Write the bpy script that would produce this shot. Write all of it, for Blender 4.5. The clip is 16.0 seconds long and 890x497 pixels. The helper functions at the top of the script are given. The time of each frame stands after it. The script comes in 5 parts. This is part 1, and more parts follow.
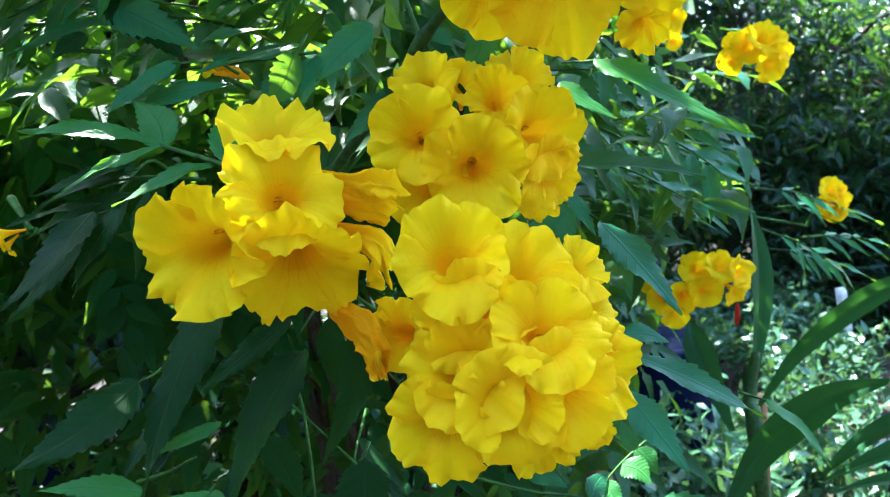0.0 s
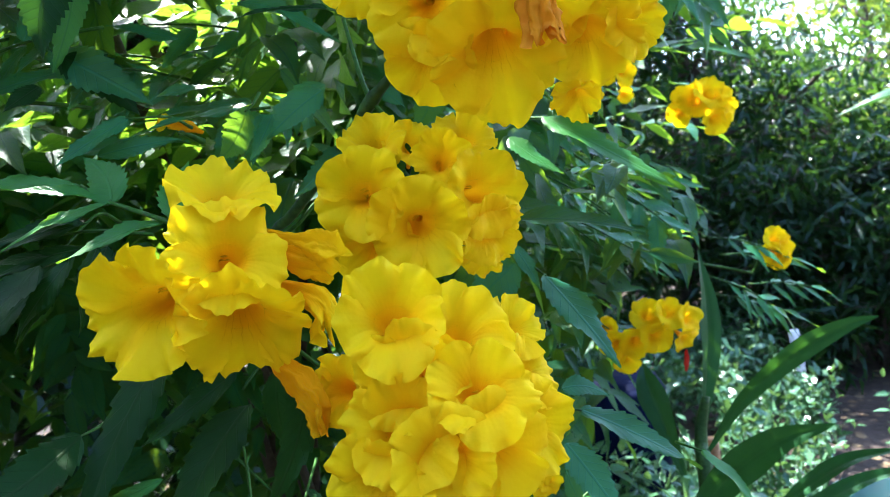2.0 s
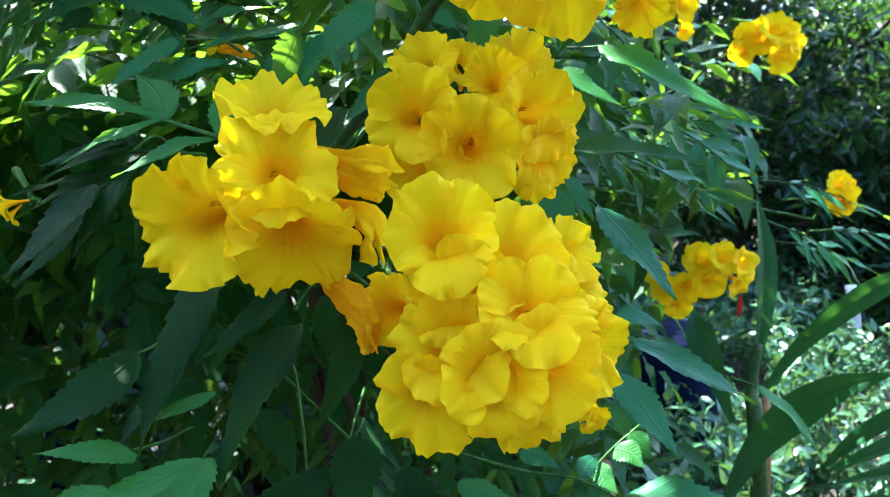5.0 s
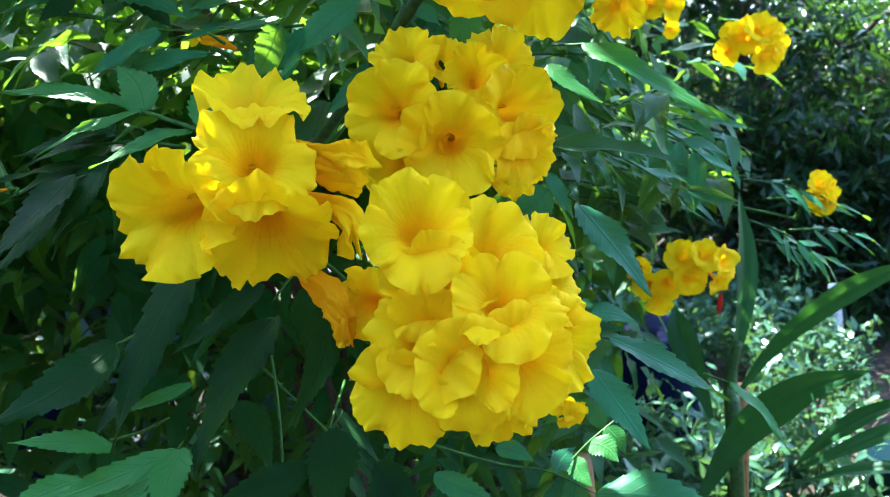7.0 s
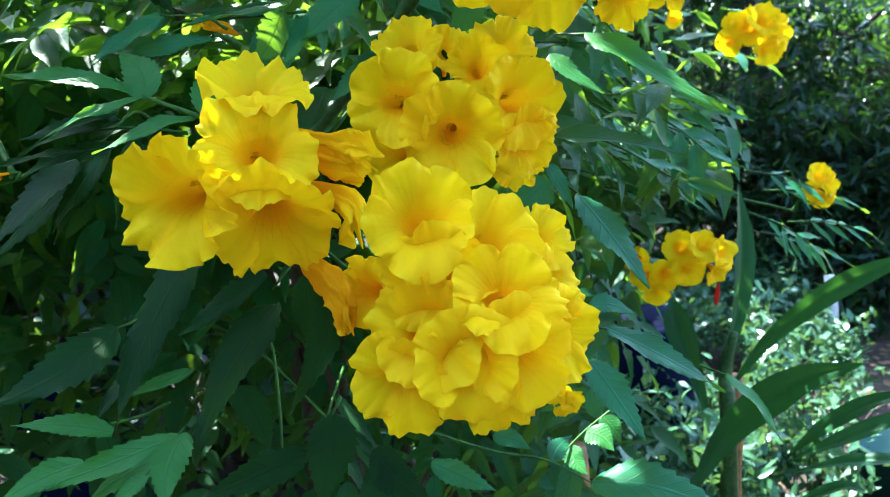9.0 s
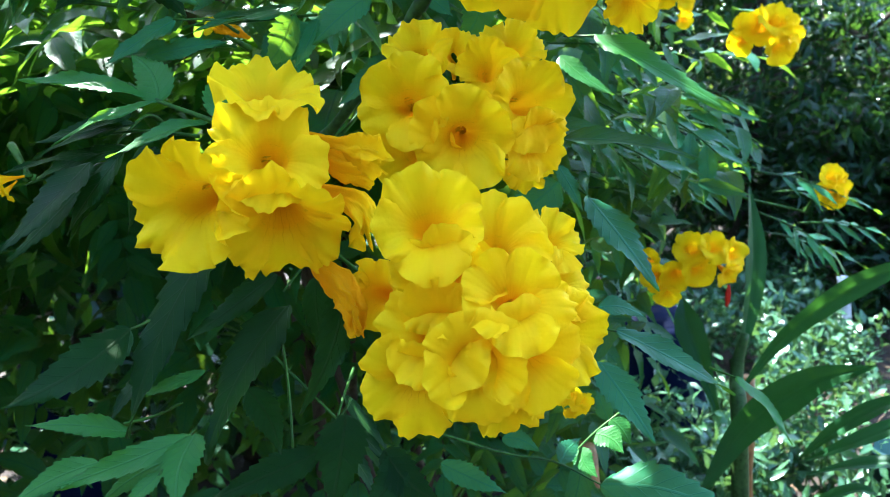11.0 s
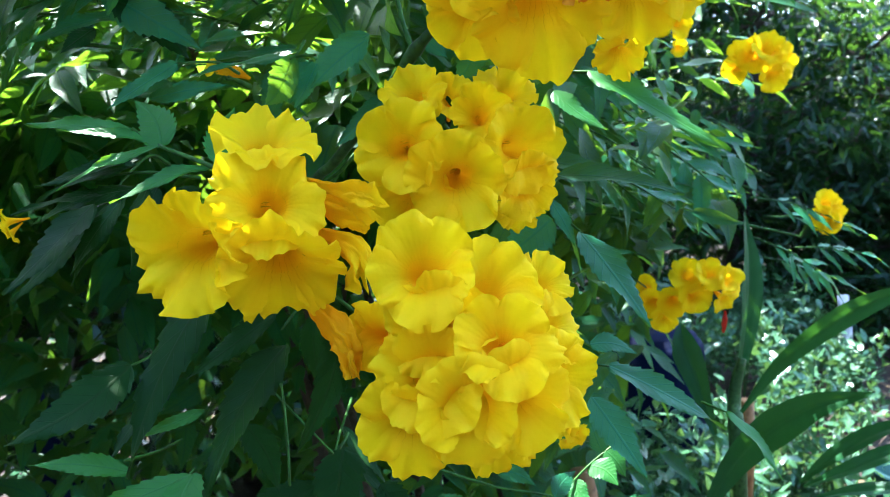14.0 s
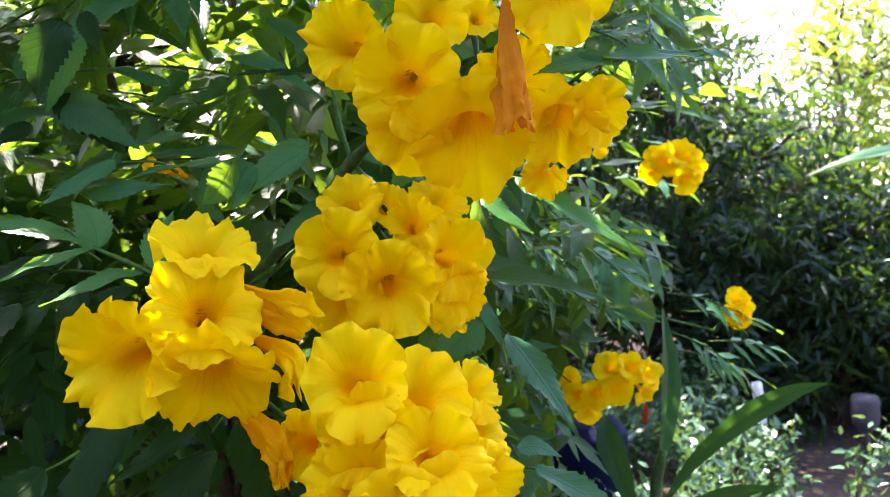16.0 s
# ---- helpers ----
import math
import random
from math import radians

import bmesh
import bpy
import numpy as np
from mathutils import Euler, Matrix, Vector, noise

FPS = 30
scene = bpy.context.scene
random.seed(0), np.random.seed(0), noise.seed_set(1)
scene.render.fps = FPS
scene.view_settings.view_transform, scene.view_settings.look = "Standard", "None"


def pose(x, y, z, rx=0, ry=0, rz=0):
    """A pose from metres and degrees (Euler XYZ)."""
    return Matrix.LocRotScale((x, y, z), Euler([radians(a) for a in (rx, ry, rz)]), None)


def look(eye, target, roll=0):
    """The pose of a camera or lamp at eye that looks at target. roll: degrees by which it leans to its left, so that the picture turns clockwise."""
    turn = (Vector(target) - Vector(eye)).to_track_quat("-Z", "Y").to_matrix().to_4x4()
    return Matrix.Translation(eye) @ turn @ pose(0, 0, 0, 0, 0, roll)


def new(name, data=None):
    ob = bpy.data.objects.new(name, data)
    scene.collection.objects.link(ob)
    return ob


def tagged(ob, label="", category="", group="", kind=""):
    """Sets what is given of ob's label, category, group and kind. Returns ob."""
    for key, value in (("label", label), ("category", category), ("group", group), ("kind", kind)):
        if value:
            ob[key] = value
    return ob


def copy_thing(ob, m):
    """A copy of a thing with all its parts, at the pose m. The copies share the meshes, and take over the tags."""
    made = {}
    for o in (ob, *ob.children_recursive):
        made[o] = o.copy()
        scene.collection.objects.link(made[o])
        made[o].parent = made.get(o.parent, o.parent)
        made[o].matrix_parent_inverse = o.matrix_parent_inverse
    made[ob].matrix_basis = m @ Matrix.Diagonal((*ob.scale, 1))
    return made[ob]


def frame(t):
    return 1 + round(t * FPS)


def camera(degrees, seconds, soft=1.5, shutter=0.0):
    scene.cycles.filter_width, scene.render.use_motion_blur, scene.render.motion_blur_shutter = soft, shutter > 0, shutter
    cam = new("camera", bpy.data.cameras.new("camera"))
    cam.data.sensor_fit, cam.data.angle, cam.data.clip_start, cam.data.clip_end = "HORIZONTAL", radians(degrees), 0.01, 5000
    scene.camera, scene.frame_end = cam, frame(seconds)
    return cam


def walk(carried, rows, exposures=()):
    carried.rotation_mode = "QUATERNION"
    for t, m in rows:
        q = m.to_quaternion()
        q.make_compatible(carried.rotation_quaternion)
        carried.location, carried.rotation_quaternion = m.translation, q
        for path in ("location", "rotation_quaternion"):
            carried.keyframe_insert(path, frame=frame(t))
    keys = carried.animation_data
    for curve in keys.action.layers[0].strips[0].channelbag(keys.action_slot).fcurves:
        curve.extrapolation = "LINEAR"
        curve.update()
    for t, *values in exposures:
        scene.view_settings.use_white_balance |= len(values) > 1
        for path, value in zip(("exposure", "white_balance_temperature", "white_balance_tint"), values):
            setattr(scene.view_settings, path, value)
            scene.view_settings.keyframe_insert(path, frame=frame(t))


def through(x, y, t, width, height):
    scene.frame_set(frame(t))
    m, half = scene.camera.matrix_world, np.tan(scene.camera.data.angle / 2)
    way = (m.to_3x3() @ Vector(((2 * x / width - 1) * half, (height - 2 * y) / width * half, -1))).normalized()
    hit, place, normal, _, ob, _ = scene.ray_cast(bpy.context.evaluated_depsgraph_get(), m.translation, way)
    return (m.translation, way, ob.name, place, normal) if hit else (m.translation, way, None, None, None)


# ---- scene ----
cam = camera(64.0, 16.0, soft=0.8)
cam.data.dof.use_dof = True
cam.data.dof.focus_distance = 0.285
cam.data.dof.aperture_fstop = 24
PATH = [
    (0, (0.00000, 0.00000, 1.35000), (0.00000, 0.99027, 1.21083), -7.000),
    (0.5, (0.00248, -0.00384, 1.35229), (0.02603, 0.98935, 1.23814), -6.284),
    (1, (0.00448, -0.00796, 1.35617), (0.03042, 0.98815, 1.27192), -6.177),
    (1.5, (0.00617, -0.00962, 1.35848), (0.04945, 0.98626, 1.27881), -6.113),
    (2, (0.00925, -0.00901, 1.35739), (0.06590, 0.98530, 1.26721), -6.279),
    (2.5, (0.00926, -0.00815, 1.35564), (0.05987, 0.98565, 1.25660), -6.251),
    (3, (0.00670, -0.00656, 1.35108), (0.03155, 0.98582, 1.23040), -6.452),
    (3.5, (0.00602, -0.00639, 1.34857), (0.00986, 0.98554, 1.22188), -6.738),
    (4, (0.00499, -0.00326, 1.34475), (-0.00892, 0.98732, 1.20847), -6.481),
    (6.5, (0.00935, -0.00554, 1.34640), (0.00594, 0.98155, 1.18626), -4.985),
    (7, (0.01033, -0.00637, 1.34604), (0.01108, 0.98023, 1.18284), -4.977),
    (7.5, (0.01108, -0.00726, 1.34734), (0.01082, 0.97750, 1.17340), -5.003),
    (8, (0.01128, -0.00696, 1.34680), (0.01796, 0.97676, 1.16722), -4.656),
    (8.5, (0.00878, -0.00747, 1.34796), (0.01125, 0.97600, 1.16695), -4.337),
    (9, (0.00938, -0.00782, 1.34792), (0.01131, 0.97540, 1.16555), -4.215),
    (9.5, (0.00932, -0.00791, 1.34761), (0.01022, 0.97538, 1.16556), -4.165),
    (12, (0.01093, -0.01102, 1.35476), (-0.00700, 0.97243, 1.17447), -4.427),
    (12.5, (0.01279, -0.01258, 1.35786), (-0.00198, 0.97289, 1.18864), -4.398),
    (13, (0.01233, -0.01390, 1.35676), (0.00098, 0.97349, 1.19880), -4.503),
    (13.5, (0.01231, -0.01374, 1.35953), (-0.00740, 0.97310, 1.19903), -4.509),
    (14, (0.01340, -0.01485, 1.35983), (0.00186, 0.97284, 1.20384), -4.425),
    (14.5, (0.01316, -0.01707, 1.36220), (0.06009, 0.97201, 1.22251), -3.484),
    (15, (0.01148, -0.02059, 1.36661), (0.09780, 0.97089, 1.26909), -2.937),
    (15.5, (0.01072, -0.02199, 1.36952), (0.09467, 0.97199, 1.29914), -3.020),
    (16, (0.01168, -0.02545, 1.37294), (0.10706, 0.96877, 1.32359), -2.651),
]
walk(cam, [(t, look(eye, target, roll)) for t, eye, target, roll in PATH],
     [(0.0, 3.40, 6120, 10), (1.0, 3.35, 6170, 12), (1.5, 3.31, 6270, 15), (2.5, 3.26, 6320, 18), (3.0, 3.26, 6270, 16), (4.0, 3.33, 6170, 13), (6.5, 3.36, 6120, 11), (9.0, 3.40, 6120, 10),
      (14.0, 3.40, 6120, 10), (14.5, 3.42, 6220, 14), (15.0, 3.42, 6420, 15), (15.5, 3.44, 7120, 29), (16.0, 3.32, 7420, 37)])

# ---- light ----
SUN_DIR = Vector((-0.30, 0.55, 1.0)).normalized()
world = bpy.data.worlds.new("sky")
scene.world = world
world.use_nodes = True
wn = world.node_tree.nodes
sky = wn.new("ShaderNodeTexSky")
sky.sky_type = "NISHITA"
sky.sun_disc = False
sky.sun_elevation = math.asin(SUN_DIR.z)
sky.sun_rotation = math.atan2(SUN_DIR.x, SUN_DIR.y)
world.node_tree.links.new(sky.outputs[0], wn["Background"].inputs["Color"])
wn["Background"].inputs["Strength"].default_value = 0.15
sun_data = bpy.data.lights.new("sun", "SUN")
sun_data.energy, sun_data.angle, sun_data.color = 5.0, radians(0.53), (1.0, 0.96, 0.89)
sun = new("sun", sun_data)
sun.matrix_world = look(SUN_DIR * 30, (0, 0, 0))


# ---- materials ----
class Nodes:
    """A short way to write node trees."""

    def __init__(self, name):
        self.mat = bpy.data.materials.new(name)
        self.mat.use_nodes = True
        self.tree = self.mat.node_tree
        self.tree.nodes.clear()
        self.out = self.tree.nodes.new("ShaderNodeOutputMaterial")

    def add(self, kind, **inputs):
        node = self.tree.nodes.new(kind)
        for key, value in inputs.items():
            self.put(node.inputs[int(key[1:]) if key[0] == "i" and key[1:].isdigit() else key.replace("_", " ")], value)
        return node

    def put(self, socket, value):
        if isinstance(value, bpy.types.NodeSocket):
            self.tree.links.new(value, socket)
        else:
            socket.default_value = value

    def math(self, op, a, b=0.0, c=0.0):
        node = self.add("ShaderNodeMath", i0=a, i1=b, i2=c)
        node.operation = op
        return node.outputs[0]

    def step(self, value, low, high, a=0.0, b=1.0):
        node = self.add("ShaderNodeMapRange", Value=value, From_Min=low, From_Max=high, To_Min=a, To_Max=b)
        node.interpolation_type = "SMOOTHSTEP"
        return node.outputs[0]

    def mix(self, factor, a, b):
        node = self.tree.nodes.new("ShaderNodeMix")
        node.data_type = "RGBA"
        self.put(node.inputs[0], factor)
        self.put(node.inputs[6], (*a, 1) if isinstance(a, tuple) else a)
        self.put(node.inputs[7], (*b, 1) if isinstance(b, tuple) else b)
        return node.outputs[2]

    def noise(self, scale, detail=3.0, vector=None):
        node = self.add("ShaderNodeTexNoise", Scale=scale, Detail=detail)
        if vector is not None:
            self.put(node.inputs["Vector"], vector)
        return node.outputs["Fac"]

    def uv(self):
        node = self.add("ShaderNodeSeparateXYZ", Vector=self.add("ShaderNodeTexCoord").outputs["UV"])
        return node.outputs[0], node.outputs[1]

    def place(self):
        return self.add("ShaderNodeNewGeometry").outputs["Position"]

    def bump(self, height, strength, distance):
        return self.add("ShaderNodeBump", Height=height, Strength=strength, Distance=distance).outputs[0]

    def finish(self, color, rough, normal=None, metal=0.0, specular=0.5, through=None, amount=0.0, coat=0.0, sheen=(1, 1, 1, 1)):
        node = self.add("ShaderNodeBsdfPrincipled", Metallic=metal)
        self.put(node.inputs["Base Color"], (*color, 1) if isinstance(color, tuple) else color)
        self.put(node.inputs["Roughness"], rough)
        self.put(node.inputs["Specular IOR Level"], specular)
        self.put(node.inputs["Coat Weight"], coat)
        self.put(node.inputs["Specular Tint"], sheen)
        if normal is not None:
            self.put(node.inputs["Normal"], normal)
        shader = node.outputs[0]
        if amount:
            glow = self.add("ShaderNodeBsdfTranslucent")
            self.put(glow.inputs["Color"], (*through, 1) if isinstance(through, tuple) else through)
            if normal is not None:
                self.put(glow.inputs["Normal"], normal)
            both = self.add("ShaderNodeMixShader", i0=amount, i1=shader, i2=glow.outputs[0])
            shader = both.outputs[0]
        self.tree.links.new(shader, self.out.inputs[0])
        return self.mat


def leaf_material(name, dark, light, glow, amount, rough, veins=9.0, joined=False, relief=1.0, specular=0.5, sheen=(0.70, 0.95, 1.0, 1)):
    """A blade with a midrib and side veins, mottled, some blades lighter than others."""
    n = Nodes(name)
    u, v = n.uv()
    side = n.math("ABSOLUTE", n.math("SUBTRACT", v, 0.5))
    along = n.math("FRACT", n.math("SUBTRACT", n.math("MULTIPLY", u, veins), n.math("MULTIPLY", side, 5.0)))
    off = n.math("ABSOLUTE", n.math("SUBTRACT", along, 0.5))
    vein = n.math("MAXIMUM", n.step(off, 0.445, 0.49), n.step(side, 0.034, 0.012))
    swell = n.math("COSINE", n.math("MULTIPLY", along, 6.2832))
    if joined:
        chance = n.add("ShaderNodeNewGeometry").outputs["Random Per Island"]
    else:
        chance = n.add("ShaderNodeObjectInfo").outputs["Random"]
    stain = n.noise(55.0, 4.0, n.place())
    tone = n.math("ADD", n.math("MULTIPLY", chance, 0.65), n.math("MULTIPLY", n.step(stain, 0.35, 0.7), 0.35))
    color = n.mix(tone, dark, light)
    color = n.mix(n.math("MULTIPLY", vein, 0.48), color, (light[0] * 1.5 + 0.01, light[1] * 1.35, light[2] * 1.4))
    fine = n.noise(900.0, 2.0, n.place())
    height = n.math("ADD", n.math("MULTIPLY", swell, -0.05), n.math("ADD", n.math("MULTIPLY", vein, -0.9), n.math("MULTIPLY", fine, 0.25)))
    normal = n.bump(height, 0.34 * relief, 0.0009)
    gloss = n.step(n.noise(120.0, 3.0, n.place()), 0.3, 0.7, rough - 0.07, rough + 0.1)
    through = n.mix(vein, glow, (glow[0] * 0.6, glow[1] * 0.6, glow[2] * 0.5))
    return n.finish(color, gloss, normal, through=through, amount=amount, specular=specular, sheen=sheen)


def petal_material(name, face, deep, glow, amount, lines=True):
    """Thin yellow petal: deeper in the throat by pigment and by interreflected light put into the colour, with a
    lightened rim, faint red-brown guide lines, fine ribs and a slightly crinkled skin.
    """
    n = Nodes(name)
    u, v = n.uv()
    chance = n.add("ShaderNodeObjectInfo").outputs["Random"]
    patch = n.noise(90.0, 3.0, n.place())
    color = n.mix(n.step(patch, 0.3, 0.75, 0.0, 0.5), face, (face[0] * 0.93, face[1] * 0.80, face[2]))
    color = n.mix(n.math("MULTIPLY", chance, 0.5), color, (face[0], face[1] * 1.06, face[2] * 2.0))
    # Deepening is part pigment, part orange light between petals put into the colour.
    throat = n.step(u, 0.80, 0.30)
    color = n.mix(throat, color, deep)
    # Light through the thin rim is put into its paler yellow.
    color = n.mix(n.step(u, 0.90, 1.0, 0.0, 0.45), color, (face[0], face[1] * 1.07, face[2] * 4))
    ribs = n.math("SINE", n.math("MULTIPLY", v, 6.2832 * 40))
    if lines:
        wobble = n.noise(14.0, 2.0, n.add("ShaderNodeTexCoord").outputs["UV"])
        stripe = n.math("ABSOLUTE", n.math("SINE", n.math("ADD", n.math("MULTIPLY", v, 6.2832 * 9), n.math("MULTIPLY", wobble, 3.0))))
        band = n.math("MULTIPLY", n.step(u, 0.26, 0.40), n.step(u, 0.70, 0.54))
        lower = n.step(n.math("ABSOLUTE", n.math("SUBTRACT", v, 0.75)), 0.17, 0.10)
        mark = n.math("MULTIPLY", n.math("MULTIPLY", n.step(stripe, 0.14, 0.04), band), lower)
        color = n.mix(n.math("MULTIPLY", mark, 0.62), color, (0.50, 0.14, 0.004))
    crinkle = n.noise(420.0, 3.0, n.place())
    wrinkle = n.noise(170.0, 2.0, n.place())
    height = n.math("ADD", n.math("MULTIPLY", ribs, 0.07), n.math("ADD", n.math("MULTIPLY", crinkle, 0.8), n.math("MULTIPLY", wrinkle, 1.2)))
    normal = n.bump(height, 0.30, 0.0011)
    return n.finish(color, n.step(patch, 0.3, 0.7, 0.45, 0.6), normal, through=n.mix(throat, glow, deep), amount=amount, specular=0.08)


def stem_material(name, a, b, rough=0.5, scale=220.0, amount=0.0):
    n = Nodes(name)
    spots = n.noise(scale, 4.0, n.place())
    broad = n.noise(scale * 0.12, 3.0, n.place())
    color = n.mix(n.step(spots, 0.4, 0.75), n.mix(n.step(broad, 0.35, 0.65), a, b), (a[0] * 0.6, a[1] * 0.55, a[2] * 0.5))
    return n.finish(color, rough, n.bump(spots, 0.4, 0.001), through=b, amount=amount, specular=0.15)


def plain_material(name, a, b, rough, scale, specular=0.5, depth=0.002, strength=0.4):
    n = Nodes(name)
    fine = n.noise(scale, 5.0, n.place())
    broad = n.noise(scale * 0.08, 3.0, n.place())
    tone = n.math("ADD", n.math("MULTIPLY", n.step(broad, 0.3, 0.7), 0.6), n.math("MULTIPLY", n.step(fine, 0.3, 0.7), 0.4))
    return n.finish(n.mix(tone, a, b), n.step(fine, 0.3, 0.7, rough - 0.08, rough + 0.1), n.bump(fine, strength, depth), specular=specular)


# Shrub leaf, darker tone: shade of the hollow is put into the colour.
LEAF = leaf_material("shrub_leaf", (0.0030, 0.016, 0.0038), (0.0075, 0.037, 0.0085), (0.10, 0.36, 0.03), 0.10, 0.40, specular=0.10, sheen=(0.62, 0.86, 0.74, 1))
# Same leaf, lighter tone: open sky falling on it is put into the colour.
LEAF_GLOSSY_LIT = leaf_material("glossy_lit_leaf", (0.0055, 0.064, 0.0260), (0.0140, 0.140, 0.0540), (0.26, 0.56, 0.03), 0.22, 0.40, specular=0.18, sheen=(0.55, 0.92, 0.82, 1))
# Young leaf green, also used to put sky and sun into lit sprays.
LEAF_YOUNG_LIT = leaf_material("young_lit_leaf", (0.012, 0.105, 0.020), (0.028, 0.155, 0.030), (0.22, 0.55, 0.03), 0.25, 0.42, specular=0.18, sheen=(0.8, 0.95, 0.9, 1))
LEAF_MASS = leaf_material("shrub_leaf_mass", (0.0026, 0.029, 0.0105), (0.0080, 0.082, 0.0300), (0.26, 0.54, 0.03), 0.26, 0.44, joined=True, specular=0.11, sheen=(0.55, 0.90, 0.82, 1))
STRAP = leaf_material("strap_leaf", (0.006, 0.044, 0.014), (0.013, 0.078, 0.024), (0.08, 0.30, 0.03), 0.10, 0.38, veins=60.0, relief=0.3, specular=0.25)
# Near-black green: part of the trees' deep shade is put into the colour.
HEDGE_SHADED = leaf_material("shaded_hedge_leaf", (0.0028, 0.013, 0.0065), (0.0070, 0.030, 0.0135), (0.14, 0.36, 0.04), 0.14, 0.24, joined=True, relief=0.5, specular=0.16)
BED = leaf_material("bed_leaf", (0.006, 0.038, 0.015), (0.050, 0.135, 0.064), (0.18, 0.40, 0.09), 0.14, 0.25, joined=True, relief=0.5)
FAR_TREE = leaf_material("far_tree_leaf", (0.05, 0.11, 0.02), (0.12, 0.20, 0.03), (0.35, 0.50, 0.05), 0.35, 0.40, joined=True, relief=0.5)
PETAL = petal_material("petal", (0.985, 0.690, 0.0030), (0.970, 0.49, 0.0015), (1.0, 0.73, 0.001), 0.40)
PETAL_OLD = petal_material("wilted_petal", (0.95, 0.65, 0.003), (0.94, 0.57, 0.003), (0.98, 0.70, 0.004), 0.42, lines=False)
PETAL_ORANGE = petal_material("spent_petal", (0.94, 0.52, 0.003), (0.92, 0.46, 0.003), (0.97, 0.56, 0.004), 0.42, lines=False)
PETAL_RED = petal_material("red_petal", (0.55, 0.03, 0.012), (0.45, 0.02, 0.01), (0.6, 0.04, 0.015), 0.3, lines=False)
PETAL_BROWN = petal_material("dried_petal", (0.80, 0.30, 0.008), (0.60, 0.19, 0.006), (0.78, 0.30, 0.010), 0.30, lines=False)
STEM = stem_material("green_stem", (0.018, 0.080, 0.010), (0.036, 0.125, 0.016), amount=0.0)
STEM_DARK = stem_material("dark_green_stem", (0.022, 0.062, 0.018), (0.045, 0.11, 0.026))
BARK = stem_material("shrub_bark", (0.040, 0.032, 0.022), (0.070, 0.055, 0.038), 0.8, 140.0)
ANTHER = stem_material("anther", (0.85, 0.56, 0.012), (0.75, 0.42, 0.010), 0.6)


# ---- shapes ----
def mesh_of(name, verts, faces, uvs=None, materials=(), smooth=True):
    """A mesh from arrays; uvs are given vertex by vertex."""
    me = bpy.data.meshes.new(name)
    me.from_pydata([tuple(map(float, v)) for v in verts], [], [tuple(int(i) for i in f) for f in faces])
    if uvs is not None:
        layer = me.uv_layers.new(name="UVMap")
        index = np.empty(len(me.loops), dtype=np.int32)
        me.loops.foreach_get("vertex_index", index)
        layer.data.foreach_set("uv", np.asarray(uvs, dtype=np.float32)[index].ravel())
    for m in materials:
        me.materials.append(m)
    if smooth:
        me.polygons.foreach_set("use_smooth", np.ones(len(me.polygons), dtype=bool))
    me.update()
    return me


def part(name, me, parent, m=None, label="", kind=""):
    ob = new(name, me)
    ob.parent = parent
    if m is not None:
        ob.matrix_basis = m
    if label:
        ob["label"] = label
    if kind:
        ob["kind"] = kind
    return ob


def grid_faces(rows, cols, wrap=False):
    out = []
    for i in range(rows - 1):
        for j in range(cols if wrap else cols - 1):
            k = (j + 1) % cols
            out.append((i * cols + j, i * cols + k, (i + 1) * cols + k, (i + 1) * cols + j))
    return out


def smooth_path(points, count):
    """Points on a soft curve through the given ones."""
    p = [Vector(q) for q in points]
    p = [p[0] * 2 - p[1]] + p + [p[-1] * 2 - p[-2]]
    out = []
    for i in range(count):
        s = i / (count - 1) * (len(p) - 3)
        k = min(int(s), len(p) - 4)
        t = s - k
        a, b, c, d = p[k : k + 4]
        out.append(0.5 * ((2 * b) + (c - a) * t + (2 * a - 5 * b + 4 * c - d) * t * t + (3 * b - a - 3 * c + d) * t ** 3))
    return out


def tube_data(points, radii, sides=8, knots=(), count=0):
    """Vertices and faces of a round stem along a curve, swollen at its knots."""
    count = count or max(6, 4 * len(points))
    line = smooth_path(points, count)
    verts, side = [], Vector((0.31, 0.12, 0.94))
    for i, p in enumerate(line):
        d = (line[min(i + 1, count - 1)] - line[max(i - 1, 0)]).normalized()
        a = (side - d * side.dot(d)).normalized()
        b = d.cross(a)
        side = a
        s = i / (count - 1)
        r = np.interp(s, np.linspace(0, 1, len(radii)), radii)
        r *= 1 + sum(0.5 * math.exp(-((s - k) / 0.03) ** 2) for k in knots)
        for j in range(sides):
            w = 2 * math.pi * j / sides
            verts.append(p + (a * math.cos(w) + b * math.sin(w)) * r)
    faces = grid_faces(count, sides, True)
    faces.append(tuple(range(sides - 1, -1, -1)))
    faces.append(tuple(range((count - 1) * sides, count * sides)))
    return verts, faces


def tube(name, points, radii, material, sides=8, knots=()):
    v, f = tube_data(points, radii, sides, knots)
    return mesh_of(name, v, f, None, [material])


def joined(name, pieces, materials):
    """One mesh of several (verts, faces) lumps."""
    verts, faces = [], []
    for v, f in pieces:
        k = len(verts)
        verts += list(v)
        faces += [tuple(i + k for i in q) for q in f]
    return mesh_of(name, verts, faces, None, materials)


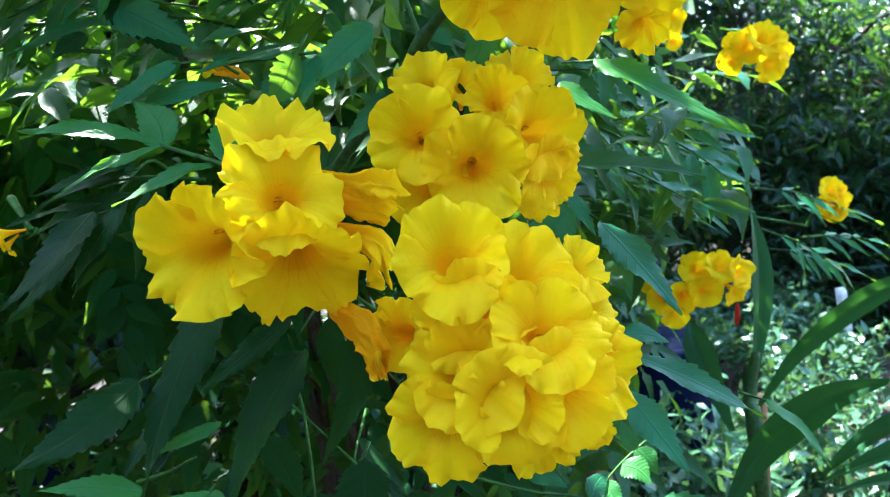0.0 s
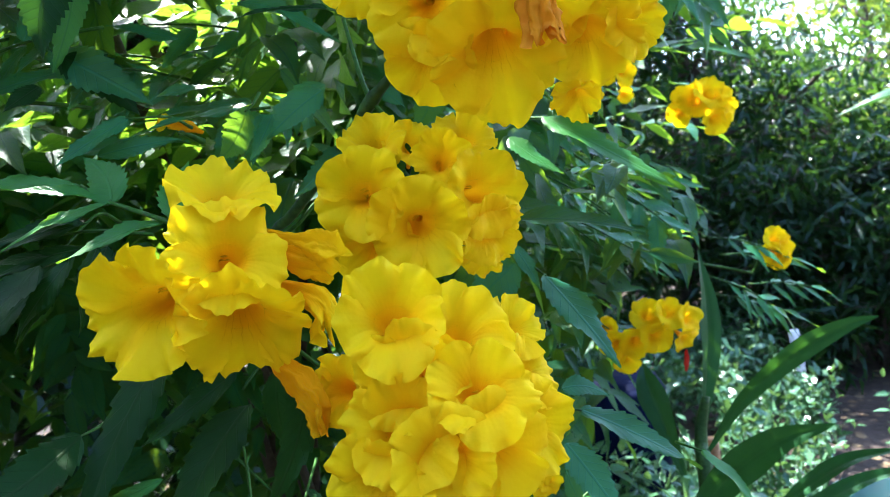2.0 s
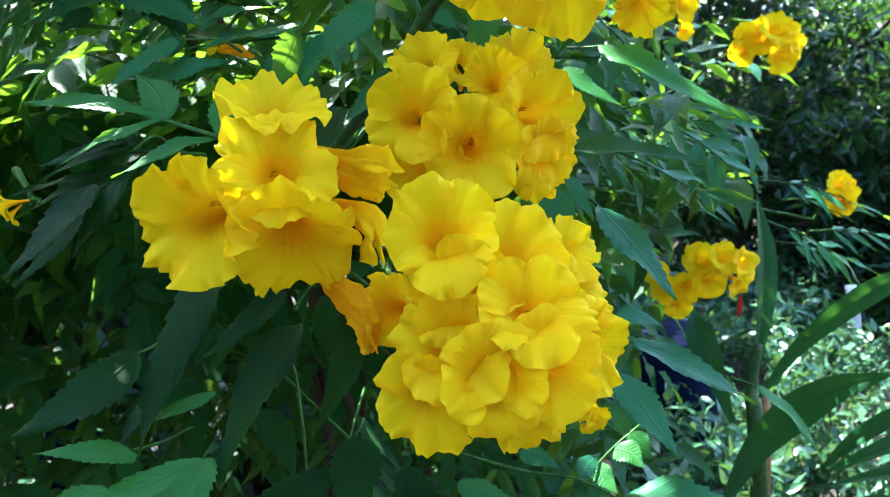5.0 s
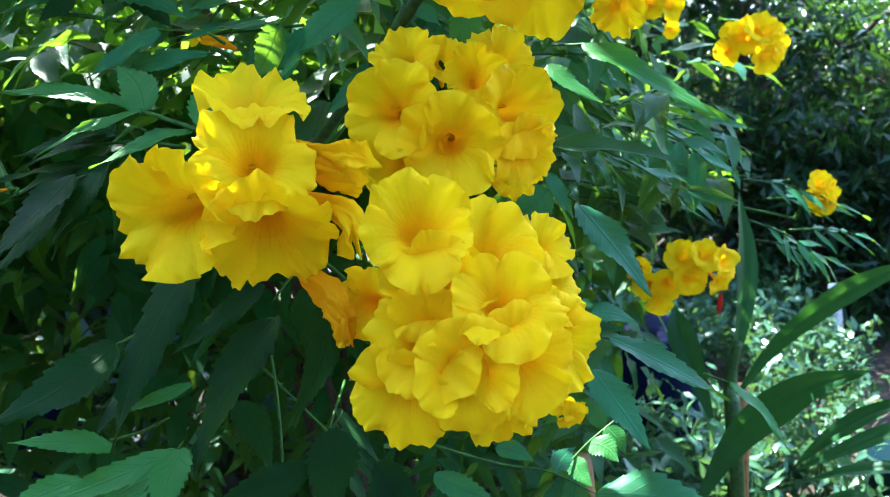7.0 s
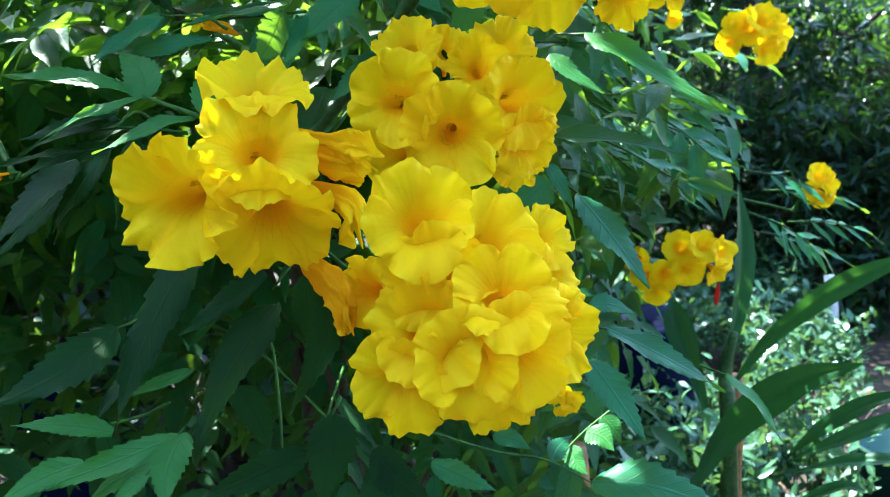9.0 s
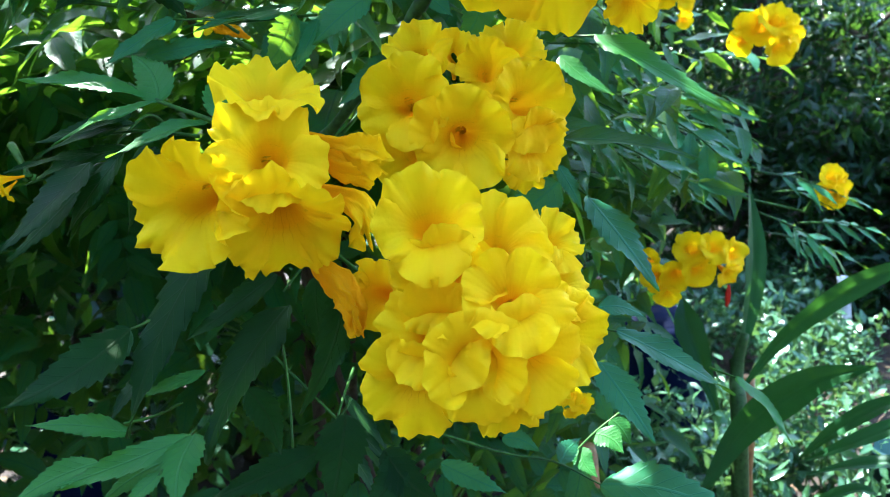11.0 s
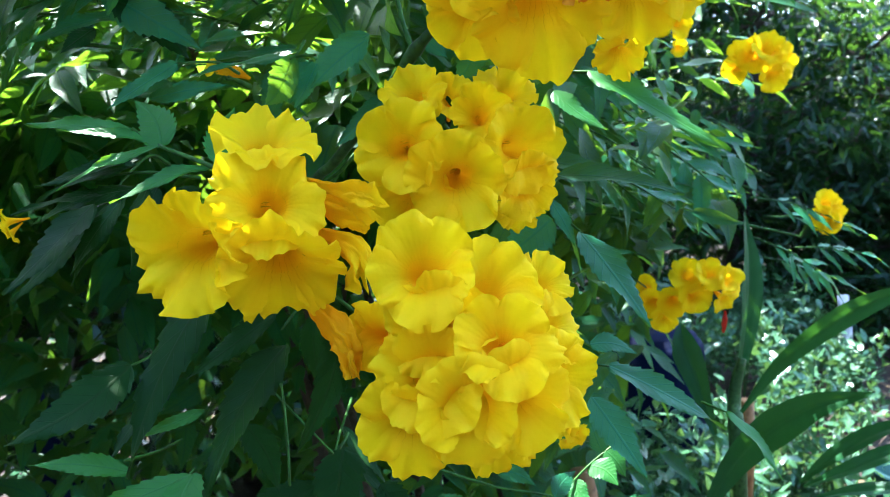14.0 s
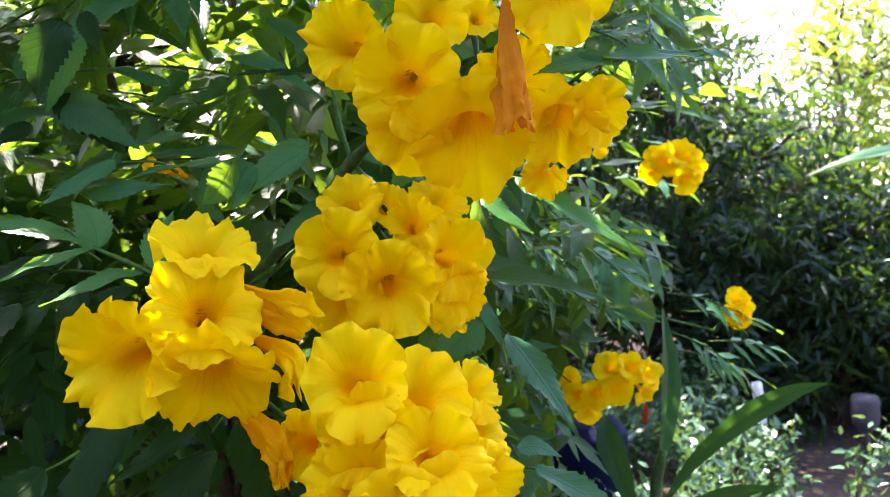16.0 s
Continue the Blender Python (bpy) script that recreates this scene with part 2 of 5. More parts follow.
def blade_data(rng, along=55, across=8, width=0.30, teeth=11, droop=0.16, fold=0.16, wave=0.02, twist=0.15, tooth=0.20, tip=1.25):
    """A toothed leaflet one unit long from its base along x, its face towards z."""
    droop *= rng.uniform(0.4, 1.7)
    fold *= rng.uniform(0.3, 1.5)
    twist *= rng.uniform(-1, 1)
    bend = rng.uniform(-0.06, 0.06)
    phase = rng.uniform(0, 6.28, 4)
    verts, uvs = [], []
    for i in range(along + 1):
        s = i / along
        body = math.sin(math.pi * s ** 0.72) ** 0.95 * (1 - 0.28 * s) * tip / 1.25 + 0.012 * (1 - s)
        saw = (s * teeth) % 1.0
        edge = 1.0 - tooth * (1 - saw) * (1 if 0.08 < s < 0.97 else 0)
        for j in range(across + 1):
            c = 2 * j / across - 1
            h = width * 0.5 * body * (edge if abs(c) > 0.99 else 1.0)
            y = c * h
            z = -droop * s * s + fold * abs(y) + wave * abs(c) ** 2 * (math.sin(9 * s + phase[0 if c > 0 else 1]) + 0.5 * math.sin(17 * s + phase[2 if c > 0 else 3]))
            x = s - 0.10 * abs(c) * h - 0.06 * droop * s + (tooth * 0.09 * (saw - 0.5) if abs(c) > 0.99 and 0.05 < s < 0.97 else 0.0)
            ang = twist * s * 2
            y, z = y * math.cos(ang) - (z + droop * s * s) * math.sin(ang), -droop * s * s + y * math.sin(ang) + (z + droop * s * s) * math.cos(ang)
            verts.append((x, y + bend * math.sin(math.pi * s) , z))
            uvs.append((s, 0.5 + 0.5 * c * max(body, 0.02)))
    return np.array(verts), grid_faces(along + 1, across + 1), np.array(uvs)


def axes_pose(at, along, face, length, wide=1.0):
    """The pose that lays a unit blade from a point along a way, its face turned to another."""
    x = Vector(along).normalized()
    z = Vector(face)
    z = (z - x * z.dot(x)).normalized()
    y = z.cross(x)
    m = Matrix((x, y, z)).transposed() @ Matrix.Diagonal((length, length * wide, length))
    return Matrix.Translation(at) @ m.to_4x4()


rng = np.random.default_rng(7)
BLADES = []
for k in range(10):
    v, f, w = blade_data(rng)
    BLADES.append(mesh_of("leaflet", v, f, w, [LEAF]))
YOUNG_LIT = []
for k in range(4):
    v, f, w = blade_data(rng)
    YOUNG_LIT.append(mesh_of("leaflet", v, f, w, [LEAF_YOUNG_LIT]))


GLOSSY_LIT = []
for k in range(5):
    v, f, w = blade_data(rng)
    GLOSSY_LIT.append(mesh_of("leaflet", v, f, w, [LEAF_GLOSSY_LIT]))


def corolla_mesh(name, rng, material, cols=40, across=24, along=16, ruffle=1.0, flare=1.0):
    """A trumpet of about 44 mm: one sweep from a narrow tube through a wide soft throat into five broad, ruffled lobes that overlap. It opens towards z, its throat at the origin."""
    tube_len, limb_len = 0.031, 0.0200
    ph = rng.uniform(0, 6.28)

    def profile(way, open_by, count, start, slope0, slope1):
        """Radius, height and slope along a wall that opens from one slope to another."""
        out, (rad, z) = [], start
        for i in range(count + 1):
            s = i / count
            slope = radians(slope0 + (slope1 - slope0) * s ** open_by)
            out.append((rad, z, slope))
            rad += way / count * math.sin(slope)
            z += way / count * math.cos(slope)
        return out

    wall = profile(tube_len, 1.5, 12, (0.0019, 0.0), 4.0, 27.0)
    wall = [(rad, z - wall[-1][1], slope) for rad, z, slope in wall]
    mouth = wall[-1][0]
    flat = 0.80
    verts, uvs, faces = [], [], []
    for i, (rad, z, slope) in enumerate(wall):
        s = i / 12
        for j in range(cols + 1):
            th = 2 * math.pi * j / cols
            q = rad * (1 + 0.07 * s * math.cos(5 * th - 4.71) * (1 - s) + 0.05 * s * (1 - s) * math.sin(2 * th + ph))
            verts.append((q * math.cos(th), q * math.sin(th) * (1 - (1 - flat) * s), z))
            uvs.append((0.5 * s, j / cols))
    faces += grid_faces(13, cols + 1)
    faces.append(tuple(range(cols)))
    for k in range(5):
        base = len(verts)
        mid = radians(54 + 72 * k)
        low = 1.0 if k == 3 else 0.0
        last = 88 + flare * rng.uniform(-20, 34) + 6 * low
        reach = limb_len * rng.uniform(0.92, 1.10) * (1 + 0.10 * low)
        line = profile(reach, rng.uniform(0.7, 1.1), along, (mouth, 0.0), 27.0, last)
        f = rng.uniform(0, 6.28, 8)
        amp = ruffle * rng.uniform(0.6, 1.25, 5)
        skew = rng.uniform(-0.10, 0.10)
        notch, at = rng.uniform(0.0, 0.10), rng.uniform(-0.35, 0.35)
        roll_l, roll_r = rng.uniform(-0.5, 1.0, 2)
        for i in range(along + 1):
            s = i / along
            for j in range(across + 1):
                c = 2 * j / across - 1
                half = radians(36 + 17 * math.sin(min(1.0, 1.15 * s) * 2.6) * s ** 0.5)
                ang = mid + c * half + skew * s + 0.05 * s * s * math.sin(4 * c + f[6])
                bow = 1 - math.sqrt(max(0.0, 1 - 0.98 * c * c))
                short = 1 - 0.36 * bow * s ** 0.8 - notch * math.exp(-((c - at) / 0.22) ** 2) * s ** 3
                short += 0.016 * s ** 3 * math.sin(6 * c + f[4]) + 0.011 * s ** 4 * math.sin(13 * c + f[2])
                x = max(0.0, min(1.0, s * short)) * along
                m = min(int(x), along - 1)
                rad, z, slope = (u + (w - u) * (x - m) for u, w in zip(line[m], line[m + 1]))
                lift = s ** 1.6 * 0.0021 * (amp[0] * math.sin(2.6 * c + f[0]) + 0.7 * amp[1] * math.sin(5.2 * c + 1.6 * s + f[1]))
                lift += s ** 3 * 0.0015 * (amp[2] * math.sin(8.0 * c + f[2] + 2 * s) + 0.55 * amp[3] * math.sin(13 * c + f[3]))
                lift += s ** 6 * 0.0010 * amp[4] * math.sin(21 * c + f[5])
                lift += 0.0009 * s * c + 0.0030 * s * (roll_l * max(0.0, -c - 0.35) ** 2 + roll_r * max(0.0, c - 0.35) ** 2)
                lift -= 0.0011 * math.exp(-(c / 0.20) ** 2) * s * (1 - s) * 2
                rad -= lift * math.cos(slope)
                z += lift * math.sin(slope) - 0.0013 * s ** 6 * (0.6 + math.sin(4 * c + f[7]))
                verts.append((rad * math.cos(ang), rad * math.sin(ang) * (flat + (1 - flat) * min(1.0, 1.5 * s)), z))
                uvs.append((0.5 + 0.5 * s, (mid + c * half) / (2 * math.pi)))
        faces += [tuple(base + q for q in face) for face in grid_faces(along + 1, across + 1)]
    return mesh_of(name, verts, faces, uvs, [material])


COROLLAS = [corolla_mesh("flower", rng, PETAL, ruffle=rng.uniform(0.9, 1.4), flare=rng.uniform(0.6, 1.3)) for _ in range(16)]
SMALL_COROLLAS = [corolla_mesh("flower", rng, PETAL, 20, 8, 7) for _ in range(5)]


def calyx_mesh():
    """A small green five-toothed cup with a short stalk behind it."""
    verts, cols = [], 20
    for z, r in ((-0.046, 0.0009), (-0.0415, 0.0009), (-0.0405, 0.0022), (-0.037, 0.0029), (-0.033, 0.0032), (-0.031, 0.0033)):
        for j in range(cols):
            th = 2 * math.pi * j / cols
            zz = z + (0.0016 * math.cos(5 * th) if z > -0.032 else 0)
            verts.append((r * math.cos(th), r * math.sin(th), zz))
    return mesh_of("calyx", verts, grid_faces(6, cols, True), None, [STEM])


def stamen_mesh():
    """Four curved filaments with split anthers and a longer style."""
    lumps = []
    for k, (a, reach) in enumerate(((0.7, -0.011), (1.3, -0.009), (1.85, -0.009), (2.4, -0.011))):
        x, y = 0.0030 * math.cos(a), 0.0045 * math.sin(a)
        lumps.append(tube_data([(0.3 * x, 0.3 * y, -0.028), (x, y, -0.016), (0.5 * x, 0.9 * y, reach)], [0.0002, 0.0002, 0.00018], 5))
        lumps.append(tube_data([(0.5 * x - 0.0012, 0.9 * y, reach - 0.0004), (0.5 * x, 0.9 * y, reach + 0.0003), (0.5 * x + 0.0012, 0.9 * y, reach - 0.0004)], [0.00015, 0.00035, 0.00015], 5))
    lumps.append(tube_data([(0, 0.001, -0.03), (0, 0.004, -0.014), (0, 0.003, -0.006)], [0.0002, 0.0002, 0.0003], 5))
    return joined("pistil", lumps, [ANTHER])


CALYX, STAMENS = calyx_mesh(), stamen_mesh()


def cluster(label, at):
    """An Empty that carries the flowers and stalks of one flower head."""
    ob = new("flower_cluster", None)
    ob.empty_display_size = 0.02
    ob.location = at
    return tagged(ob, label, "flowers", "flower heads of the shrub")


def flower(head, at, way, size, roll, kind, small=False):
    """One trumpet of a head: mouth at a point, opening along a way, size in metres across."""
    z = Vector(way).normalized()
    up = Vector((0, 0, 1)) if abs(z.z) < 0.93 else Vector((0, 1, 0))
    x = up.cross(z).normalized()
    y = z.cross(x)
    k = size / (0.041 if small else 0.050)
    m = Matrix((x, y, z)).transposed().to_4x4() @ Matrix.Rotation(radians(roll), 4, "Z") @ Matrix.Diagonal((k, k, k, 1))
    m = Matrix.Translation(Vector(at) - head.location) @ m
    store = SMALL_COROLLAS if small else COROLLAS
    ob = part("flower", store[kind % len(store)], head, m)
    part("calyx", CALYX, ob, label="small green cup-shaped calyx")
    if not small:
        part("pistil", STAMENS, ob)
    end = m @ Vector((0, 0, -0.045))
    return end


def stalks(head, ends, foot):
    """The branched stalk of a head: a rachis from its foot and a thin stalk to every flower."""
    foot = Vector(foot) - head.location
    mid = sum(ends, Vector()) / len(ends)
    lumps = [tube_data([foot, foot.lerp(mid, 0.5), mid], [0.0022, 0.0016, 0.0012], 7)]
    for e in ends:
        lumps.append(tube_data([mid.lerp(foot, 0.25), mid.lerp(e, 0.5) + Vector((0, 0, -0.002)), e], [0.0011, 0.0009, 0.0009], 6))
    part("stalk", joined("stalk", lumps, [STEM]), head)


def wilted(head, points, radii, material, seed, label, crumple=1.0):
    """A spent, collapsed trumpet: a limp tube, pleated and crumpled at its mouth."""
    r = np.random.default_rng(seed)
    count, cols = 46, 60
    line = smooth_path([Vector(p) - head.location for p in points], count)
    verts, uvs = [], []
    side = Vector((0.2, 0.9, 0.3))
    ph = r.uniform(0, 6.28, 6)
    for i, p in enumerate(line):
        d = (line[min(i + 1, count - 1)] - line[max(i - 1, 0)]).normalized()
        a = (side - d * side.dot(d)).normalized()
        b = d.cross(a)
        side = a
        s = i / (count - 1)
        rad = np.interp(s, np.linspace(0, 1, len(radii)), radii)
        for j in range(cols):
            w = 2 * math.pi * j / cols
            pleat = 1 - 2 * abs(math.sin(2.5 * w + ph[0] + 1.8 * s))
            small = 1 - 2 * abs(math.sin(4.5 * w + ph[1] + 5 * s + 0.8 * math.sin(9 * s)))
            fold = 1 + (0.08 + 0.34 * s) * pleat + 0.30 * s ** 2 * small
            q = p + (a * math.cos(w) * 0.50 + b * math.sin(w)) * rad * fold
            q += d * rad * s ** 3 * (0.40 * math.sin(5 * w + ph[2]) + 0.18 * math.sin(11 * w + ph[3]))
            k = noise.noise_vector(q * 190 + Vector((seed, 0, 0))) * (0.0019 * crumple * (0.2 + s)) + noise.noise_vector(q * 520) * 0.0013 * crumple * s
            verts.append(q + k)
            uvs.append((0.2 + 0.75 * s, j / cols))
    part("wilted_flower", mesh_of("wilted_flower", verts, grid_faces(count, cols, True), uvs, [material]), head, label=label)


def compound_leaf(shrub, line, radius, leaflets, look_of="dark"):
    """One pinnate leaf: a thin leaf stalk along a line and its leaflets, each (base, tip, facing, width to length, kind)."""
    stalk = part("leaf_stalk", tube("leaf_stalk", line, [radius, radius * 0.8, radius * 0.5], STEM, 7), shrub)
    stalk["label"] = {"young_lit": "pinnate leaf, bright green of young and lit leaves", "glossy_lit": "pinnate leaf with shiny blue-green leaflets lightened as if skylit", "dark": "pinnate leaf with toothed dark green leaflets"}[look_of]
    for base, tip, face, wide, kind in leaflets:
        base, tip = Vector(base), Vector(tip)
        store = {"young_lit": YOUNG_LIT, "glossy_lit": GLOSSY_LIT, "dark": BLADES}[look_of]
        part("leaflet", store[kind % len(store)], stalk, axes_pose(base, tip - base, face, (tip - base).length * 1.02, wide / 0.30))


def scatter(name, blades, poses, material, normals=None):
    """Joins many low blades into one mesh."""
    allv, allf, allw = [], [], []
    base = 0
    for n, (v, f, w) in enumerate(blades):
        mine = [m for k, m in poses if k == n]
        if not mine:
            continue
        mats = np.array([[list(r) for r in m] for m in mine])
        p = np.einsum("nij,vj->nvi", mats[:, :3, :3], v) + mats[:, None, :3, 3]
        c = len(v)
        q = np.array(f)[None] + (np.arange(len(mine)) * c)[:, None, None] + base
        allv.append(p.reshape(-1, 3))
        allf.append(q.reshape(-1, q.shape[-1]))
        allw.append(np.tile(w, (len(mine), 1)))
        base += len(mine) * c
    v, f, w = np.concatenate(allv), np.concatenate(allf), np.concatenate(allw)
    me = bpy.data.meshes.new(name)
    me.vertices.add(len(v))
    me.vertices.foreach_set("co", v.astype(np.float32).ravel())
    me.loops.add(f.size)
    me.loops.foreach_set("vertex_index", f.astype(np.int32).ravel())
    me.polygons.add(len(f))
    me.polygons.foreach_set("loop_start", (np.arange(len(f)) * f.shape[1]).astype(np.int32))
    me.update(calc_edges=True)
    layer = me.uv_layers.new(name="UVMap")
    layer.data.foreach_set("uv", w[f.ravel()].astype(np.float32).ravel())
    me.polygons.foreach_set("use_smooth", np.ones(len(f), dtype=bool))
    me.materials.append(material)
    me.update()
    return me


def pinnate_poses(rng, at, way, face, length, pairs=3, kinds=4):
    """Poses of the leaflets of one pinnate leaf in a mass of leaves."""
    out = []
    x = Vector(way).normalized()
    z = Vector(face)
    z = (z - x * z.dot(x)).normalized()
    y = z.cross(x)
    at = Vector(at)
    for k in range(pairs):
        s = 0.30 + 0.5 * k / pairs
        p = at + x * length * s - z * length * 0.12 * s * s
        for sign in (-1, 1):
            a = rng.uniform(0.75, 1.05)
            d = x * math.cos(a) + y * sign * math.sin(a) + z * rng.uniform(-0.45, 0.05)
            n = z + x * rng.uniform(-0.3, 0.3) + y * rng.uniform(-0.35, 0.35)
            size = length * rng.uniform(0.36, 0.5) * (0.85 + 0.3 * s)
            out.append((int(rng.integers(kinds)), axes_pose(p, d, n, size)))
    p = at + x * length * 0.8 - z * length * 0.08
    out.append((int(rng.integers(kinds)), axes_pose(p, x - z * 0.3, z, length * rng.uniform(0.45, 0.6))))
    return out


# ---- ground and distance ----
def ground_material():
    n = Nodes("garden_soil")
    p = n.place()
    clod = n.noise(26.0, 6.0, p)
    broad = n.noise(1.6, 4.0, p)
    leaf = n.add("ShaderNodeTexVoronoi", Vector=p, Scale=15.0)
    litter = n.math("MULTIPLY", n.step(leaf.outputs["Distance"], 0.42, 0.30), n.step(n.noise(5.0, 2.0, p), 0.42, 0.6))
    color = n.mix(n.step(clod, 0.3, 0.7), (0.009, 0.007, 0.006), (0.026, 0.020, 0.016))
    color = n.mix(n.step(broad, 0.4, 0.62), color, (0.034, 0.027, 0.022))
    color = n.mix(litter, color, n.mix(leaf.outputs["Color"], (0.07, 0.042, 0.02), (0.13, 0.10, 0.055)))
    return n.finish(color, 0.9, n.bump(n.math("ADD", clod, n.math("MULTIPLY", litter, 0.4)), 0.8, 0.02), specular=0.25)


def ground():
    """One uneven sheet that reaches the horizon, finer near the camera."""
    steps = np.concatenate([np.linspace(0, 9, 46), np.geomspace(10, 2500, 24)])
    axis = np.concatenate([-steps[:0:-1], steps])
    n = len(axis)
    verts = []
    for y in axis:
        for x in axis:
            near = max(0.0, 1 - max(abs(x), abs(y)) / 30)
            verts.append((x, y, near * 0.05 * noise.fractal(Vector((x * 0.7, y * 0.7, 3.1)), 1.0, 2.0, 4)))
    me = mesh_of("ground", verts, grid_faces(n, n), None, [ground_material()])
    tagged(new("ground", me), "dark bare garden soil with dry fallen leaves", "ground", kind="structure")


ground()


def low_blades(count, along, width, droop, seed, teeth=0):
    r = np.random.default_rng(seed)
    return [blade_data(r, along, 2, width, teeth or 1, droop, 0.25, 0.015, 0.3, 0.12 if teeth else 0.0) for _ in range(count)]


SMALL = low_blades(4, 3, 0.42, 0.14, 3)
SLIM = low_blades(4, 3, 0.26, 0.22, 4)
SERRATE = low_blades(5, 18, 0.36, 0.20, 5, teeth=9)
PLAIN_BLADES = low_blades(5, 6, 0.40, 0.20, 6)


def random_way(r, up=0.0):
    a, z = r.uniform(0, 2 * math.pi), r.uniform(-1, 1)
    h = math.sqrt(1 - z * z)
    return Vector((h * math.cos(a), h * math.sin(a), z + up))


def foliage_poses(r, centers, per, spread, size, kinds, hang=-0.3):
    """Leaves in loose tufts round the ends of twigs."""
    out = []
    for c in centers:
        tuft = random_way(r, 0.2)
        for _ in range(per):
            p = Vector(c) + random_way(r) * spread * r.uniform(0.1, 1.0)
            d = random_way(r, hang) + tuft * 0.6
            out.append((int(r.integers(kinds)), axes_pose(p, d, random_way(r, 1.1), size * r.uniform(0.65, 1.3))))
    return out


def limbs(r, foot, top, radius, count, reach, rise=0.5, low=0.25):
    """A tapered trunk with limbs: the lumps of its mesh and the ends of its twigs."""
    foot, top = Vector(foot), Vector(top)
    sway = Vector((r.uniform(-0.1, 0.1), r.uniform(-0.1, 0.1), 0)) * (top - foot).length
    lumps = [tube_data([foot, foot.lerp(top, 0.5) + sway, top], [radius, radius * 0.7, radius * 0.25], 10)]
    ends = [top]
    for k in range(count):
        s = r.uniform(low, 0.98)
        base = smooth_path([foot, foot.lerp(top, 0.5) + sway, top], 50)[int(s * 49)]
        a = k * 2.4 + r.uniform(-0.4, 0.4)
        tip = base + Vector((math.cos(a), math.sin(a), rise * r.uniform(0.1, 1.3))) * reach * r.uniform(0.5, 1.0) * (1.15 - 0.5 * s)
        lumps.append(tube_data([base, base.lerp(tip, 0.5) + Vector((0, 0, 0.08 * reach)), tip], [radius * 0.4, radius * 0.2, radius * 0.06], 6))
        for t in (0.45, 0.7, 1.0):
            ends.append(base.lerp(tip, t))
            for _ in range(2):
                twig = base.lerp(tip, t) + random_way(r, 0.15) * reach * 0.30
                lumps.append(tube_data([base.lerp(tip, t), twig], [radius * 0.08, radius * 0.03], 5))
                ends.append(twig)
    return lumps, ends


BARK_DARK = stem_material("dark_bark", (0.040, 0.032, 0.026), (0.075, 0.060, 0.046), 0.85, 60.0)


def tree(name, label, foot, top, radius, count, reach, per, spread, size, blades, material, seed, rise=0.5, low=0.25):
    r = np.random.default_rng(seed)
    ob = new(name, None)
    ob.location = foot
    o = Vector(foot)
    lumps, ends = limbs(r, (0, 0, -0.03), Vector(top) - o, radius, count, reach, rise, low)
    part("trunk", joined("trunk", lumps, [BARK_DARK]), ob)
    poses = foliage_poses(r, ends, per, spread, size, len(blades))
    part("crown", scatter("crown", blades, poses, material), ob, kind="stuff")
    return tagged(ob, label, "tree" if name == "tree" else "bush")


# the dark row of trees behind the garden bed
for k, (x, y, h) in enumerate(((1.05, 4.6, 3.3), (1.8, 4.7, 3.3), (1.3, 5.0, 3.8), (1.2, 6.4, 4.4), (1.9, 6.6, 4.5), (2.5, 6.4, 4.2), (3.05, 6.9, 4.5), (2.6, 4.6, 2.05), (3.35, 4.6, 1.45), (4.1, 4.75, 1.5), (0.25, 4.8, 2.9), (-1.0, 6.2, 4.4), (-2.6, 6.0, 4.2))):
    tree("tree", "dense dark green garden tree in deep shade", (x, y, 0), (x + 0.1, y, h * 0.85), 0.05, 34, 0.95, 17 if h < 3.2 else 11, 0.24, 0.13, SLIM, HEDGE_SHADED, 40 + k, 0.3, 0.04)
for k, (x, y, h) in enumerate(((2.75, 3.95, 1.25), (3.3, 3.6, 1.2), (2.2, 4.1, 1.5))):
    tree("bush", "low dense bush in deep shade before the trees", (x, y, 0), (x, y, h * 0.8), 0.03, 26, 0.5, 14, 0.16, 0.10, SLIM, HEDGE_SHADED, 200 + k, 0.3, 0.03)
# a dark bushy screen, added behind the shrub to block sky and ground light
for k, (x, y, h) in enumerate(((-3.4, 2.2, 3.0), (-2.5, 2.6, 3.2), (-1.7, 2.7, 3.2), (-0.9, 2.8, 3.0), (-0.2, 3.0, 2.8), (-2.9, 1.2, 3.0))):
    tree("bush", "tall dense bush added as a dark screen behind the shrub", (x, y, 0), (x, y, h * 0.8), 0.035, 30, 0.75, 14, 0.22, 0.15, SMALL, HEDGE_SHADED, 80 + k, 0.4, 0.03)
# unseen trees added behind the camera and beside it to cut the front light
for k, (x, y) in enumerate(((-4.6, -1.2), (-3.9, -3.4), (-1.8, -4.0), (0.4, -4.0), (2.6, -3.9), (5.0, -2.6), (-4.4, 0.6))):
    tree("tree", "unseen broad tree added to close the garden and block light", (x, y, 0), (x, y, 5.0), 0.09, 34, 1.5, 12, 0.42, 0.28, SMALL, HEDGE_SHADED, 120 + k, 0.3, 0.05)
# sunlit trees farther off
for k, (x, y, h) in enumerate(((8.3, 12.0, 5.6), (9.6, 12.6, 5.8), (6.8, 13.5, 2.2), (4.4, 13.0, 3.0), (11.5, 11.5, 5.5), (7.5, 12.4, 2.6))):
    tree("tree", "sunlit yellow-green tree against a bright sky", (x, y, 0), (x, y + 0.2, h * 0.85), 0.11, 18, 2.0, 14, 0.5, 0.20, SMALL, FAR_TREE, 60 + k)

